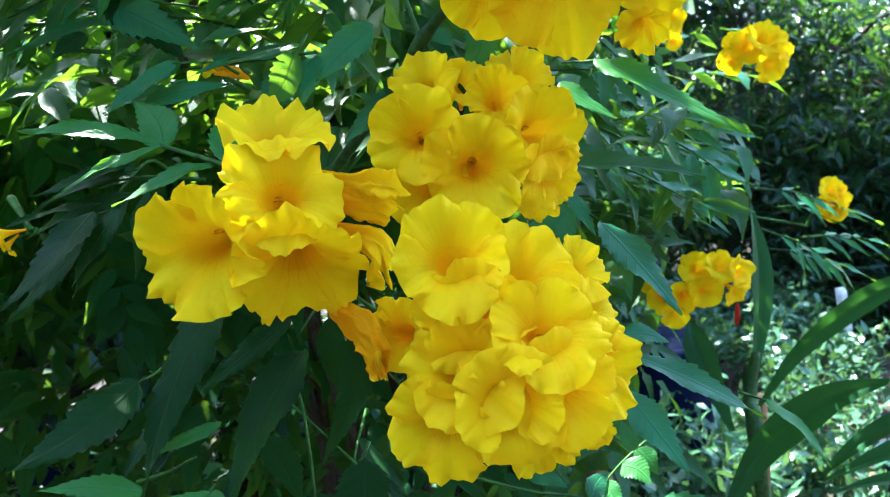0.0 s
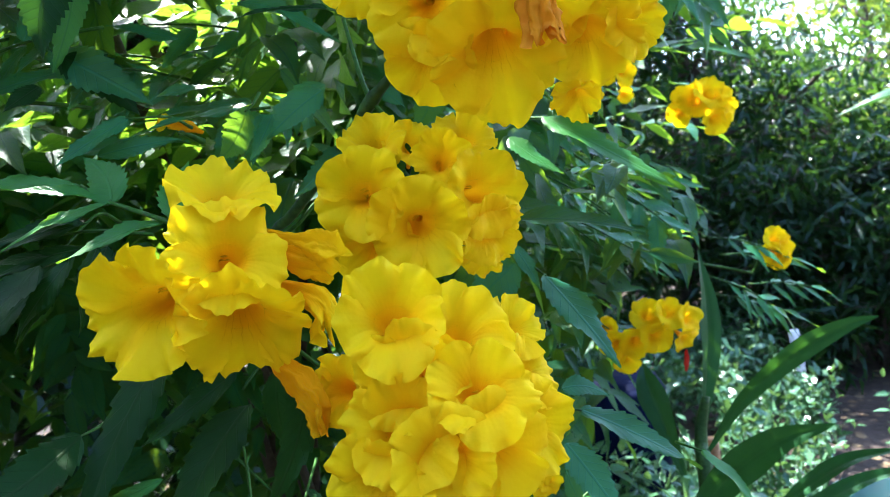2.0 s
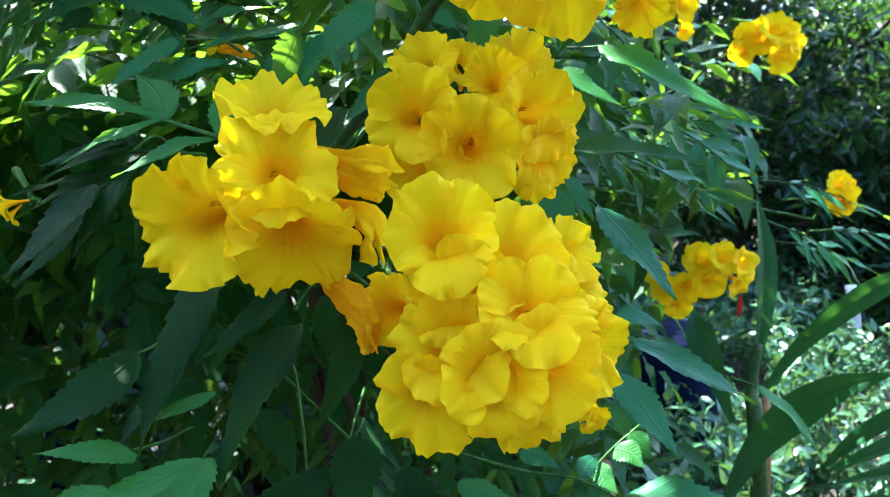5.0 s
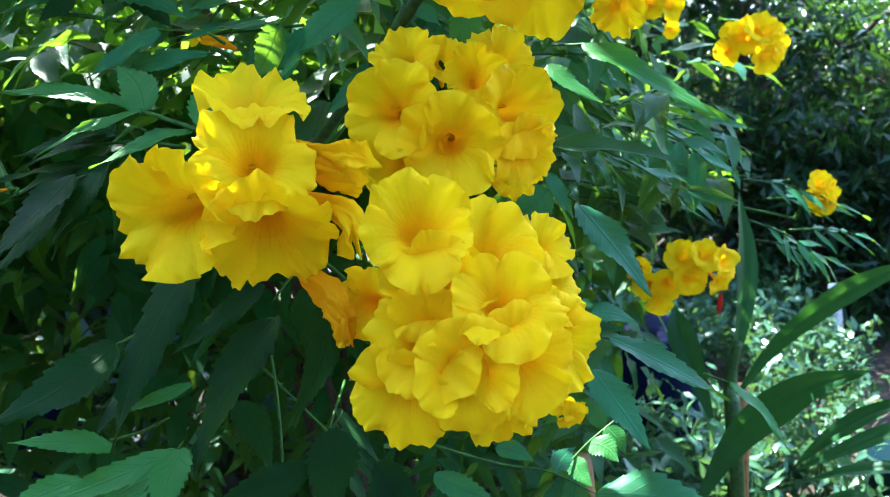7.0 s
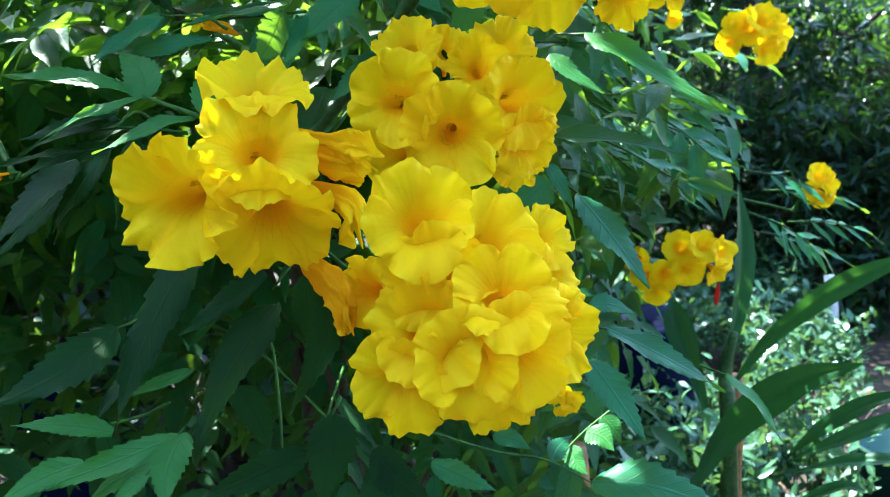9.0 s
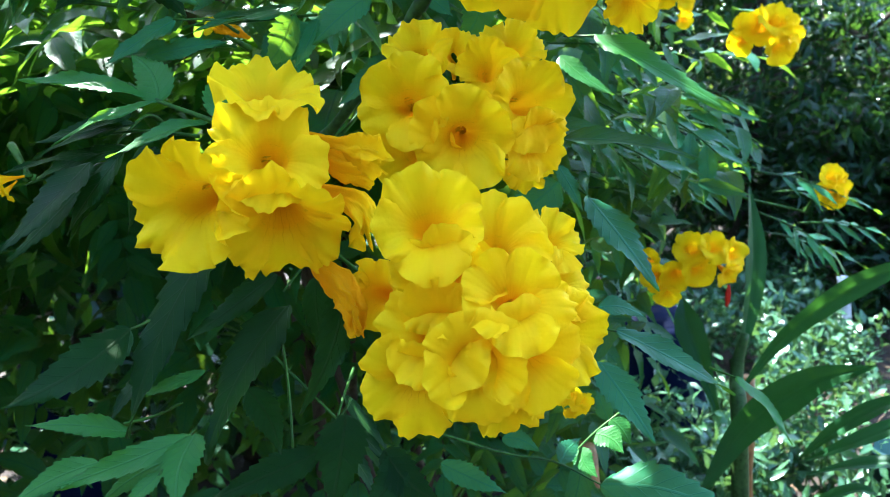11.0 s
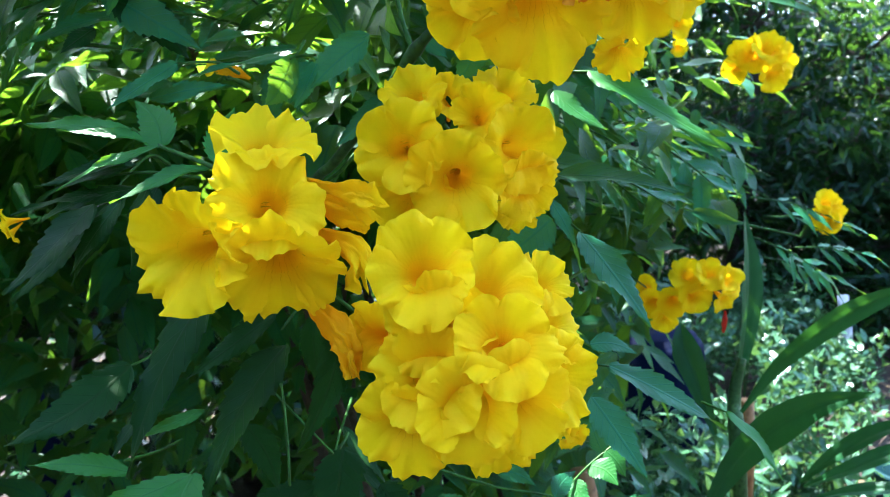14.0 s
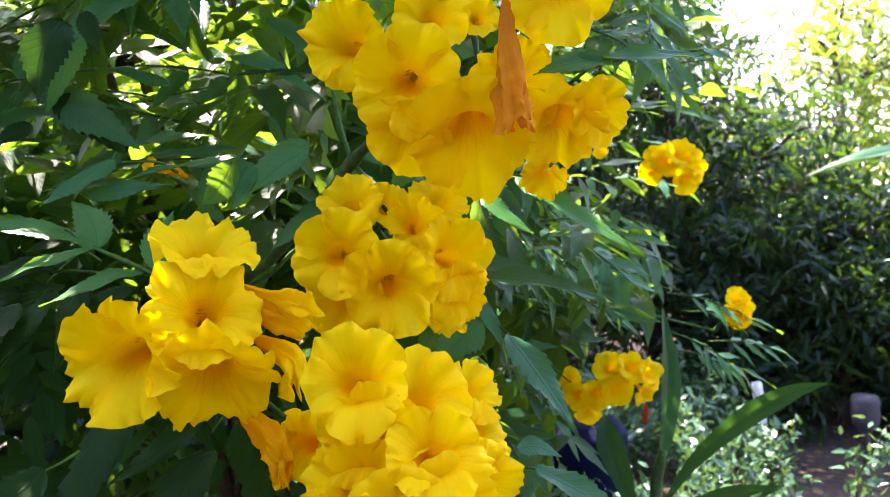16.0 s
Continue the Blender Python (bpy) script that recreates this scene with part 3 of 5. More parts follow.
# low plants of the garden bed
r = np.random.default_rng(21)
spots = [(r.uniform(-0.4, 3.4), r.uniform(2.2, 4.3)) for _ in range(300)] + [(r.uniform(0.30, 1.15), r.uniform(1.3, 2.2)) for _ in range(40)]
spots = [(x, y) for x, y in spots if x < 0.55 * y + 0.10]
poses = []
lumps = []
tall = [(1.77, 2.48, 0.56)]
tall += [(r.uniform(0.44, 0.76), r.uniform(1.65, 1.98), r.uniform(0.36, 0.50)) for _ in range(16)]
for x, y, h in [(x, y, 0.0) for x, y in spots] + tall:
    h = h or r.uniform(0.15, 0.48)
    for _ in range(3):
        tip = Vector((x + r.uniform(-0.12, 0.12), y + r.uniform(-0.12, 0.12), h * r.uniform(0.7, 1.1)))
        lumps.append(tube_data([(x, y, -0.02), (x + 0.02, y, h * 0.5), tip], [0.004, 0.003, 0.0015], 5))
        ends = [Vector((x, y, 0)).lerp(tip, s) for s in (0.35, 0.55, 0.7, 0.85, 1.0)]
        poses += foliage_poses(r, ends, 7, 0.07, 0.055, 4, 0.1)
tagged(new("bed_plants", scatter("bed_plants", SMALL, poses, BED)), "low leafy bedding plants with pale shiny leaves", "plants", kind="stuff")
tagged(new("bed_stems", joined("bed_stems", lumps, [STEM_DARK])), "thin green stems of the bedding plants", "plants", kind="stuff")


# ---- the flowering shrub ----
shrub = new("shrub", None)
shrub.location = (-0.15, 1.05, 0)
tagged(shrub, "tall flowering shrub with dark green toothed pinnate leaves", "shrub")
SHRUB = Matrix.Translation(-shrub.location)

# Skylight on this upturned spray is put into its lighter leaf colour.
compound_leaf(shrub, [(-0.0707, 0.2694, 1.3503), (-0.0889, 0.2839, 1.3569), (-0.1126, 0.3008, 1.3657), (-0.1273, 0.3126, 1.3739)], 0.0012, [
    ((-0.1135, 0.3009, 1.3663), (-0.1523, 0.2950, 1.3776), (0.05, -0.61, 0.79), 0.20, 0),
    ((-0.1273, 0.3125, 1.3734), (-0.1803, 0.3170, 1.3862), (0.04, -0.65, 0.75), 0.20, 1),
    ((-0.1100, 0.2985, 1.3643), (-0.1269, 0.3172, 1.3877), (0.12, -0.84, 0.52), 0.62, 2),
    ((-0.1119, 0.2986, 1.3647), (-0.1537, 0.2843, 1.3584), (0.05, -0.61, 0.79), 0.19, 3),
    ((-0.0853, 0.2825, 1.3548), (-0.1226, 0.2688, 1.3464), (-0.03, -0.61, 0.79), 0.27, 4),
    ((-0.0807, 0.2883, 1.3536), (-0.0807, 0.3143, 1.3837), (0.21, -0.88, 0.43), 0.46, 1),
], "young_lit")
compound_leaf(shrub, [(-0.1051, 0.3282, 1.3487), (-0.1306, 0.3341, 1.3531), (-0.1531, 0.3393, 1.3533)], 0.001, [
    ((-0.1370, 0.3349, 1.3570), (-0.1894, 0.3287, 1.3504), (-0.04, -0.70, 0.72), 0.24, 0),
    ((-0.1379, 0.3328, 1.3457), (-0.1954, 0.3268, 1.3405), (-0.05, -0.75, 0.66), 0.22, 1),
    ((-0.1516, 0.3319, 1.3407), (-0.1906, 0.3000, 1.3054), (-0.23, -0.77, 0.60), 0.38, 5),
    ((-0.1420, 0.3295, 1.3443), (-0.1678, 0.3058, 1.3098), (-0.24, -0.81, 0.53), 0.34, 6),
    ((-0.1259, 0.3277, 1.3458), (-0.1419, 0.3092, 1.3117), (-0.18, -0.91, 0.38), 0.36, 7),
    ((-0.1055, 0.3272, 1.3436), (-0.1414, 0.3192, 1.3272), (-0.06, -0.79, 0.61), 0.36, 8),
], "dark")
compound_leaf(shrub, [(-0.0609, 0.4318, 1.4144), (-0.0958, 0.4370, 1.4144), (-0.1451, 0.4423, 1.4152)], 0.001, [
    ((-0.1881, 0.4289, 1.3972), (-0.1087, 0.4095, 1.4030), (0.12, -0.65, 0.75), 0.24, 0),
    ((-0.1448, 0.4432, 1.4203), (-0.1899, 0.4286, 1.3957), (-0.13, -0.74, 0.66), 0.46, 1),
    ((-0.0723, 0.4327, 1.4192), (-0.1375, 0.4224, 1.4179), (0.04, -0.65, 0.75), 0.24, 2),
    ((-0.0859, 0.4362, 1.4103), (-0.0987, 0.4199, 1.3773), (0.01, -0.96, 0.28), 0.55, 3),
    ((-0.0639, 0.4311, 1.4107), (-0.0737, 0.4157, 1.3823), (0.11, -0.89, 0.45), 0.50, 4),
    ((-0.0299, 0.4226, 1.4197), (-0.0632, 0.4082, 1.3966), (-0.05, -0.75, 0.66), 0.42, 2),
], "glossy_lit")
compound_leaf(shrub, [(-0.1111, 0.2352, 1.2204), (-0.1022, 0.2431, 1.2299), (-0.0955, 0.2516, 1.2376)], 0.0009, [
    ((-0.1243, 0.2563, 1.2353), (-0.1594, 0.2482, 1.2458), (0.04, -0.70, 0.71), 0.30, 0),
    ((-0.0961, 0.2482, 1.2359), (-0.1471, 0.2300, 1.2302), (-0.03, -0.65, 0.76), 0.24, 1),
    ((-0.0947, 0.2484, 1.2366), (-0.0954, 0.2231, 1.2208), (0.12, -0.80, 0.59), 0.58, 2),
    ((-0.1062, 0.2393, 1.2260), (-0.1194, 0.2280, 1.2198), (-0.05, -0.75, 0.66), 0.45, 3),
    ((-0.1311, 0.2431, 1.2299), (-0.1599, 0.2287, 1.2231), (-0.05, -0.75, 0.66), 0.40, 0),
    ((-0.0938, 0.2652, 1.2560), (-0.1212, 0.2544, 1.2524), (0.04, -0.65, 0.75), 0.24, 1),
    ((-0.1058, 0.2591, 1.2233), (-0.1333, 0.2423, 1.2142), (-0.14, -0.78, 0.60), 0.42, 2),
], "young_lit")
compound_leaf(shrub, [(-0.1751, 0.4129, 1.4523), (-0.1689, 0.4063, 1.4442), (-0.1623, 0.3995, 1.4377)], 0.001, [
    ((-0.1637, 0.3966, 1.4477), (-0.1262, 0.3952, 1.4155), (0.05, -0.82, 0.56), 0.61, 5),
    ((-0.1803, 0.4035, 1.4345), (-0.1943, 0.3879, 1.4236), (0.05, -0.82, 0.56), 0.75, 6),
])
compound_leaf(shrub, [(-0.0559, 0.3703, 1.4145), (-0.0588, 0.3657, 1.4087), (-0.0627, 0.3606, 1.4043)], 0.001, [
    ((-0.0589, 0.3658, 1.4081), (-0.1173, 0.3419, 1.4009), (0.10, -0.48, 0.87), 0.22, 7),
    ((-0.0628, 0.3704, 1.4070), (-0.0914, 0.3881, 1.3817), (-0.01, -1.00, 0.04), 0.52, 8),
    ((-0.0221, 0.3542, 1.4102), (-0.0515, 0.3437, 1.3911), (0.05, -0.82, 0.56), 0.56, 9),
    ((-0.0495, 0.3630, 1.4017), (-0.0653, 0.3629, 1.3808), (-0.25, -0.79, 0.56), 0.56, 0),
], "glossy_lit")
compound_leaf(shrub, [(-0.1013, 0.4040, 1.4038), (-0.1090, 0.3908, 1.4093), (-0.1230, 0.3656, 1.4075)], 0.001, [
    ((-0.1222, 0.3659, 1.4074), (-0.1555, 0.3501, 1.3882), (-0.25, -0.79, 0.56), 0.46, 1),
    ((-0.1382, 0.3625, 1.3901), (-0.0978, 0.3642, 1.3971), (0.05, -0.82, 0.56), 0.34, 2),
], "glossy_lit")
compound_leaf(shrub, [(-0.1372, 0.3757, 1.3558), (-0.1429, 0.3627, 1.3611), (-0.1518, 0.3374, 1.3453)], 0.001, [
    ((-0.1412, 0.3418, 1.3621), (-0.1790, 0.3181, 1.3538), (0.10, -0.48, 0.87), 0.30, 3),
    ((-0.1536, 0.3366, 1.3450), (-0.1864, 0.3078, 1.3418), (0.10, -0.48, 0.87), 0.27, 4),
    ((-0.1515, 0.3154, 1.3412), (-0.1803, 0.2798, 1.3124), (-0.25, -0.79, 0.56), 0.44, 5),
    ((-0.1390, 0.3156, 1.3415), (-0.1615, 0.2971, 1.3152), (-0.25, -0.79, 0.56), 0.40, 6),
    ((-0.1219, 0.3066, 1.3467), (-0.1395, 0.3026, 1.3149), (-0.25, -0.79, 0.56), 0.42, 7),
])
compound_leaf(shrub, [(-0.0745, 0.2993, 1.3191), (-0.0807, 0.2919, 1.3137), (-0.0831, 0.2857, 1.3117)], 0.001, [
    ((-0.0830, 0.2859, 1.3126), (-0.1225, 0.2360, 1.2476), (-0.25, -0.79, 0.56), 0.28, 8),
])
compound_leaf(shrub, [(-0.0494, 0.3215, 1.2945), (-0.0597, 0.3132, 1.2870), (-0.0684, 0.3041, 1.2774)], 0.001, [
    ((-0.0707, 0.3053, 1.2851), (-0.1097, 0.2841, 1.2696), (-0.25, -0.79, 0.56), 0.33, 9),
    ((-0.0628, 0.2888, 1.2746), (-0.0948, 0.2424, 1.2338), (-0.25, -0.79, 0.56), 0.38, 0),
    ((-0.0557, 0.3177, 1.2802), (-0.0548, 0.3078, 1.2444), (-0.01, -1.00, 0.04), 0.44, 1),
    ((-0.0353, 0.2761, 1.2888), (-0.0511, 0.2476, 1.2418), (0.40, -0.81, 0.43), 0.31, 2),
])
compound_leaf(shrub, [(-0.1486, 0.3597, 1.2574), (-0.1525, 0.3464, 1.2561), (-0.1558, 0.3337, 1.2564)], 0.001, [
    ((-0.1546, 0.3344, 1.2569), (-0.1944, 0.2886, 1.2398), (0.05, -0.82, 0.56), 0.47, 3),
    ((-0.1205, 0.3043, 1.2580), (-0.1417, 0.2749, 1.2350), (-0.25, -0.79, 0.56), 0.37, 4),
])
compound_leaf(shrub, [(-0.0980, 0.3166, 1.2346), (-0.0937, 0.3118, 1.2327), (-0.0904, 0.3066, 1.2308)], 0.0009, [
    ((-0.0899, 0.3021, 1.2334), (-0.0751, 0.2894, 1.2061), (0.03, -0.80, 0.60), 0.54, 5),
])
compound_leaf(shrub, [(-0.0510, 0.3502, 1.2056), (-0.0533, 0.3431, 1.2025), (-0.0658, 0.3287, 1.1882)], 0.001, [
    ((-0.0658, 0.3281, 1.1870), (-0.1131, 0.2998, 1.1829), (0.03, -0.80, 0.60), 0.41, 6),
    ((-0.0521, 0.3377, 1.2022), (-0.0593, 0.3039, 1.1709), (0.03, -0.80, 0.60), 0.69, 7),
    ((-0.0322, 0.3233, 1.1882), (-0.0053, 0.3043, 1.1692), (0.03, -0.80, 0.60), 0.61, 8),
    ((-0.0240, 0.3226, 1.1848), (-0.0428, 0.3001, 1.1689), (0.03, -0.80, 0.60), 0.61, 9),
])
compound_leaf(shrub, [(0.0546, 0.3412, 1.2490), (0.0706, 0.3407, 1.2399), (0.0894, 0.3403, 1.2356)], 0.0011, [
    ((0.0887, 0.3406, 1.2359), (0.1480, 0.3261, 1.2086), (0.19, -0.54, 0.82), 0.33, 9),
    ((0.0773, 0.3283, 1.2242), (0.0972, 0.2987, 1.1956), (0.40, -0.81, 0.43), 0.53, 6),
    ((0.0757, 0.3176, 1.2551), (0.0990, 0.3160, 1.2531), (0.28, -0.59, 0.75), 0.61, 3),
], "glossy_lit")
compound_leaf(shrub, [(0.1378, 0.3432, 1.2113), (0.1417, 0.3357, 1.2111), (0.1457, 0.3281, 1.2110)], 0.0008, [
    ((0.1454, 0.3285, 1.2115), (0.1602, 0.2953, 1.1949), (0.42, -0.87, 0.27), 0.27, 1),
], "young_lit")
compound_leaf(shrub, [(0.0716, 0.4127, 1.3193), (0.0809, 0.3995, 1.3060), (0.0870, 0.3871, 1.2994)], 0.0011, [
    ((0.0864, 0.3873, 1.2994), (0.1117, 0.3357, 1.2604), (0.40, -0.81, 0.43), 0.39, 1),
    ((0.0728, 0.4022, 1.3171), (0.0845, 0.3869, 1.2934), (0.40, -0.81, 0.43), 0.44, 2),
    ((0.0694, 0.3816, 1.3095), (0.0394, 0.3684, 1.2921), (0.05, -0.82, 0.56), 0.79, 7),
], "glossy_lit")
compound_leaf(shrub, [(-0.0073, 0.3191, 1.1981), (0.0269, 0.3226, 1.1823), (0.0527, 0.3270, 1.1734), (0.0758, 0.3269, 1.1591)], 0.0008, [
    ((0.0770, 0.3356, 1.1542), (0.1440, 0.2990, 1.1583), (0.06, -0.44, 0.89), 0.44, 8),
    ((0.0893, 0.3668, 1.1756), (0.0850, 0.3742, 1.1906), (-0.01, -1.00, 0.08), 0.70, 2),
    ((0.0284, 0.3529, 1.1761), (0.0490, 0.3480, 1.1695), (0.03, -0.80, 0.60), 0.58, 3),
    ((-0.0046, 0.3213, 1.1794), (0.0259, 0.3055, 1.1713), (0.03, -0.80, 0.60), 0.43, 4),
    ((0.0561, 0.3307, 1.1706), (0.0713, 0.3480, 1.1760), (0.03, -0.80, 0.60), 0.56, 5),
], "glossy_lit")
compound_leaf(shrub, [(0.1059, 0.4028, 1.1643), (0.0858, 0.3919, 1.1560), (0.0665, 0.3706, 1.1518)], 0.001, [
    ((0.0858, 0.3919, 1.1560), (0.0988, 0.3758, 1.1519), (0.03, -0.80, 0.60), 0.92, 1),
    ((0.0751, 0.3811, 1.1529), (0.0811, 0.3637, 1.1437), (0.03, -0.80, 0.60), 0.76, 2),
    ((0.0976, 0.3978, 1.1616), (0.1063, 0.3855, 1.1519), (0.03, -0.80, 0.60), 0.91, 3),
], "young_lit")
# Backlight on these leaflets is put into their brighter green.
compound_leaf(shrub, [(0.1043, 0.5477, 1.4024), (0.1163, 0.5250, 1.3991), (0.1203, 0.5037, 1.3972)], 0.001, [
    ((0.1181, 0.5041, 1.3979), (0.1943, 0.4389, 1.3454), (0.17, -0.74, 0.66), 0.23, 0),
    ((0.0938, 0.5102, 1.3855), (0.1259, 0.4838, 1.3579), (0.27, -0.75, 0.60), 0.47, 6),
], "young_lit")
compound_leaf(shrub, [(0.0463, 0.4113, 1.4212), (0.0379, 0.3927, 1.4158), (0.0328, 0.3785, 1.4121)], 0.001, [
    ((0.0329, 0.3784, 1.4127), (0.0215, 0.3724, 1.3881), (-0.01, -1.00, 0.04), 0.79, 3),
    ((0.0065, 0.3948, 1.4139), (0.0184, 0.3860, 1.4029), (0.05, -0.82, 0.56), 0.75, 4),
    ((-0.0164, 0.3682, 1.3821), (-0.0431, 0.3522, 1.3610), (-0.25, -0.79, 0.56), 0.48, 5),
], "glossy_lit")
compound_leaf(shrub, [(-0.1368, 0.3708, 1.4936), (-0.1394, 0.3616, 1.4837), (-0.1388, 0.3525, 1.4775)], 0.001, [
    ((-0.1383, 0.3525, 1.4781), (-0.1463, 0.3363, 1.4379), (0.29, -0.88, 0.38), 0.61, 8),
    ((-0.1285, 0.3549, 1.4830), (-0.1219, 0.3517, 1.4624), (0.29, -0.88, 0.38), 0.60, 1),
])
compound_leaf(shrub, [(-0.0027, 0.3574, 1.4460), (-0.0083, 0.3519, 1.4466), (-0.0148, 0.3463, 1.4471)], 0.0009, [
    ((-0.0145, 0.3464, 1.4468), (-0.0531, 0.3298, 1.4535), (-0.02, -0.56, 0.83), 0.25, 2),
])
compound_leaf(shrub, [(0.1129, 0.2836, 1.4288), (0.1120, 0.2779, 1.4326), (0.1108, 0.2723, 1.4357)], 0.001, [
    ((0.1112, 0.2720, 1.4362), (0.0836, 0.2702, 1.4322), (-0.07, -0.93, 0.36), 0.43, 0),
    ((0.1108, 0.2723, 1.4357), (0.1563, 0.2646, 1.4353), (-0.01, -0.49, 0.87), 0.22, 1),
], "glossy_lit")
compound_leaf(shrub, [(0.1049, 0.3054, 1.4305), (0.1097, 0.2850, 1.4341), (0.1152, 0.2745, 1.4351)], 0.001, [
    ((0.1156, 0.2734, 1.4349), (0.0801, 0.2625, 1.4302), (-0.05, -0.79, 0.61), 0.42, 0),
], "young_lit")
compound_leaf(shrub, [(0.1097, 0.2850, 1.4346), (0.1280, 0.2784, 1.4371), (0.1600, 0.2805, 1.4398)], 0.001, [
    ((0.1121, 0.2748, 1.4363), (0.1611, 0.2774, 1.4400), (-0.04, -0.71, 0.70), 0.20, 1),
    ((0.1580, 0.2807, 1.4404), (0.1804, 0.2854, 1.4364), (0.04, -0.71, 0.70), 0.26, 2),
], "glossy_lit")
# Sun on this leaflet is put into its brighter green.
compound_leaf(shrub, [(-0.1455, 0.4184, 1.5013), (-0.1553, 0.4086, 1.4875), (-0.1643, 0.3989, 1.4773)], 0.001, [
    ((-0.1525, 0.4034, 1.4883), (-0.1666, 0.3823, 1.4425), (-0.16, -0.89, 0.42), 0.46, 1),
], "young_lit")
compound_leaf(shrub, [(-0.1838, 0.4205, 1.4696), (-0.1733, 0.4087, 1.4540), (-0.1566, 0.3964, 1.4419)], 0.001, [
    ((-0.1704, 0.4033, 1.4523), (-0.1147, 0.3762, 1.4186), (0.03, -0.87, 0.48), 0.42, 1),
    ((-0.1879, 0.4105, 1.4612), (-0.1696, 0.4207, 1.5004), (-0.08, -0.94, 0.33), 0.50, 2),
    ((-0.0686, 0.4096, 1.4716), (-0.0147, 0.3834, 1.4528), (-0.04, -0.71, 0.70), 0.24, 3),
    ((-0.0216, 0.3671, 1.4149), (-0.0676, 0.3601, 1.3876), (-0.14, -0.82, 0.56), 0.40, 4),
    ((-0.1148, 0.3914, 1.4208), (-0.0769, 0.3829, 1.4242), (-0.04, -0.75, 0.66), 0.26, 0),
    ((-0.1100, 0.4331, 1.4598), (-0.1474, 0.4273, 1.4734), (-0.05, -0.79, 0.61), 0.34, 2),
    ((-0.0472, 0.4188, 1.4962), (-0.0170, 0.4046, 1.4702), (0.03, -0.83, 0.55), 0.34, 3),
], "glossy_lit")
# leaves were given in world places: shift them with the shrub
for ob in shrub.children:
    ob.matrix_basis = SHRUB @ ob.matrix_basis
part("branch", tube("branch", [(-0.1420, 0.5776, 1.2713), (-0.0736, 0.4437, 1.3354), (-0.0514, 0.3967, 1.3494), (-0.0171, 0.3683, 1.3816), (0.0011, 0.3512, 1.4019), (0.0180, 0.3382, 1.4159), (0.0404, 0.3321, 1.4341), (0.0609, 0.3262, 1.4444)], [0.0034, 0.0030, 0.0026, 0.0022], STEM_DARK, 9, (0.57,)), shrub, SHRUB)
part("branch", tube("branch", [(0.0011, 0.3512, 1.4019), (-0.0024, 0.3543, 1.4137), (-0.0046, 0.3572, 1.4251), (-0.0084, 0.3674, 1.4466)], [0.0014, 0.0012, 0.0010], STEM, 9, ()), shrub, SHRUB)
part("branch", tube("branch", [(0.0011, 0.3512, 1.4019), (0.0086, 0.3494, 1.3917), (0.0140, 0.3433, 1.3811), (0.0255, 0.3438, 1.3639)], [0.0013, 0.0012, 0.0011], STEM, 9, ()), shrub, SHRUB)
part("branch", tube("branch", [(-0.0639, 0.4149, 1.3358), (-0.0483, 0.3970, 1.3443), (-0.0382, 0.3981, 1.3540), (-0.0314, 0.3987, 1.3579)], [0.0013, 0.0011, 0.0010], STEM, 9, ()), shrub, SHRUB)
part("branch", tube("branch", [(-0.0989, 0.3933, 1.2407), (-0.0736, 0.3110, 1.2496), (-0.0666, 0.2848, 1.2331), (-0.0644, 0.2722, 1.2164)], [0.0007, 0.0007, 0.0006], STEM, 9, ()), shrub, SHRUB)
part("branch", tube("branch", [(-0.0885, 0.3413, 1.2379), (-0.0715, 0.3296, 1.2241), (-0.0533, 0.3162, 1.2097)], [0.0007, 0.0006, 0.0006], STEM, 9, ()), shrub, SHRUB)
part("branch", tube("branch", [(-0.1488, 0.3011, 1.2205), (-0.1358, 0.3075, 1.2211), (-0.1220, 0.3044, 1.2276)], [0.0008, 0.0007, 0.0006], STEM, 9, ()), shrub, SHRUB)
part("branch", tube("branch", [(-0.1922, 0.3996, 1.4269), (-0.1722, 0.4090, 1.4246), (-0.1627, 0.4239, 1.4235)], [0.0012, 0.0012, 0.0011], STEM, 9, ()), shrub, SHRUB)
part("branch", tube("branch", [(-0.1207, 0.5877, 1.3475), (-0.0817, 0.4117, 1.3348), (-0.0570, 0.3233, 1.3164), (-0.0456, 0.3033, 1.3051)], [0.0022, 0.0018, 0.0014], STEM, 9, ()), shrub, SHRUB)

head = cluster("loose head of bright yellow trumpet flowers with wilted ones", (-0.0512, 0.2945, 1.3241))
ends = [
    flower(head, (-0.0560, 0.2540, 1.3386), (0.26, -0.91, 0.31), 0.0440, 0, 0),
    flower(head, (-0.0805, 0.2448, 1.3269), (-0.18, -0.98, -0.03), 0.0490, 12, 9),
    flower(head, (-0.0528, 0.2533, 1.3183), (0.23, -0.86, -0.46), 0.0500, -5, 2),
    flower(head, (-0.0587, 0.2689, 1.3588), (0.26, -0.42, 0.87), 0.0420, 40, 3),
    flower(head, (-0.0198, 0.2642, 1.2845), (0.36, -0.93, 0.01), 0.0240, 60, 4),
]
stalks(head, ends, (-0.0456, 0.3033, 1.3051))
wilted(head, [(-0.0452, 0.2772, 1.3463), (-0.0330, 0.2715, 1.3418), (-0.0240, 0.2641, 1.3393), (-0.0152, 0.2584, 1.3350)], [0.0014, 0.0030, 0.0062, 0.0072], PETAL_OLD, 1, "wilted, crumpled orange-yellow flower", 0.6)
wilted(head, [(-0.0433, 0.2779, 1.3372), (-0.0353, 0.2736, 1.3350), (-0.0278, 0.2700, 1.3315), (-0.0204, 0.2676, 1.3286)], [0.0020, 0.0052, 0.0062, 0.0050], PETAL, 2, "limp yellow flower tube", 0.25)
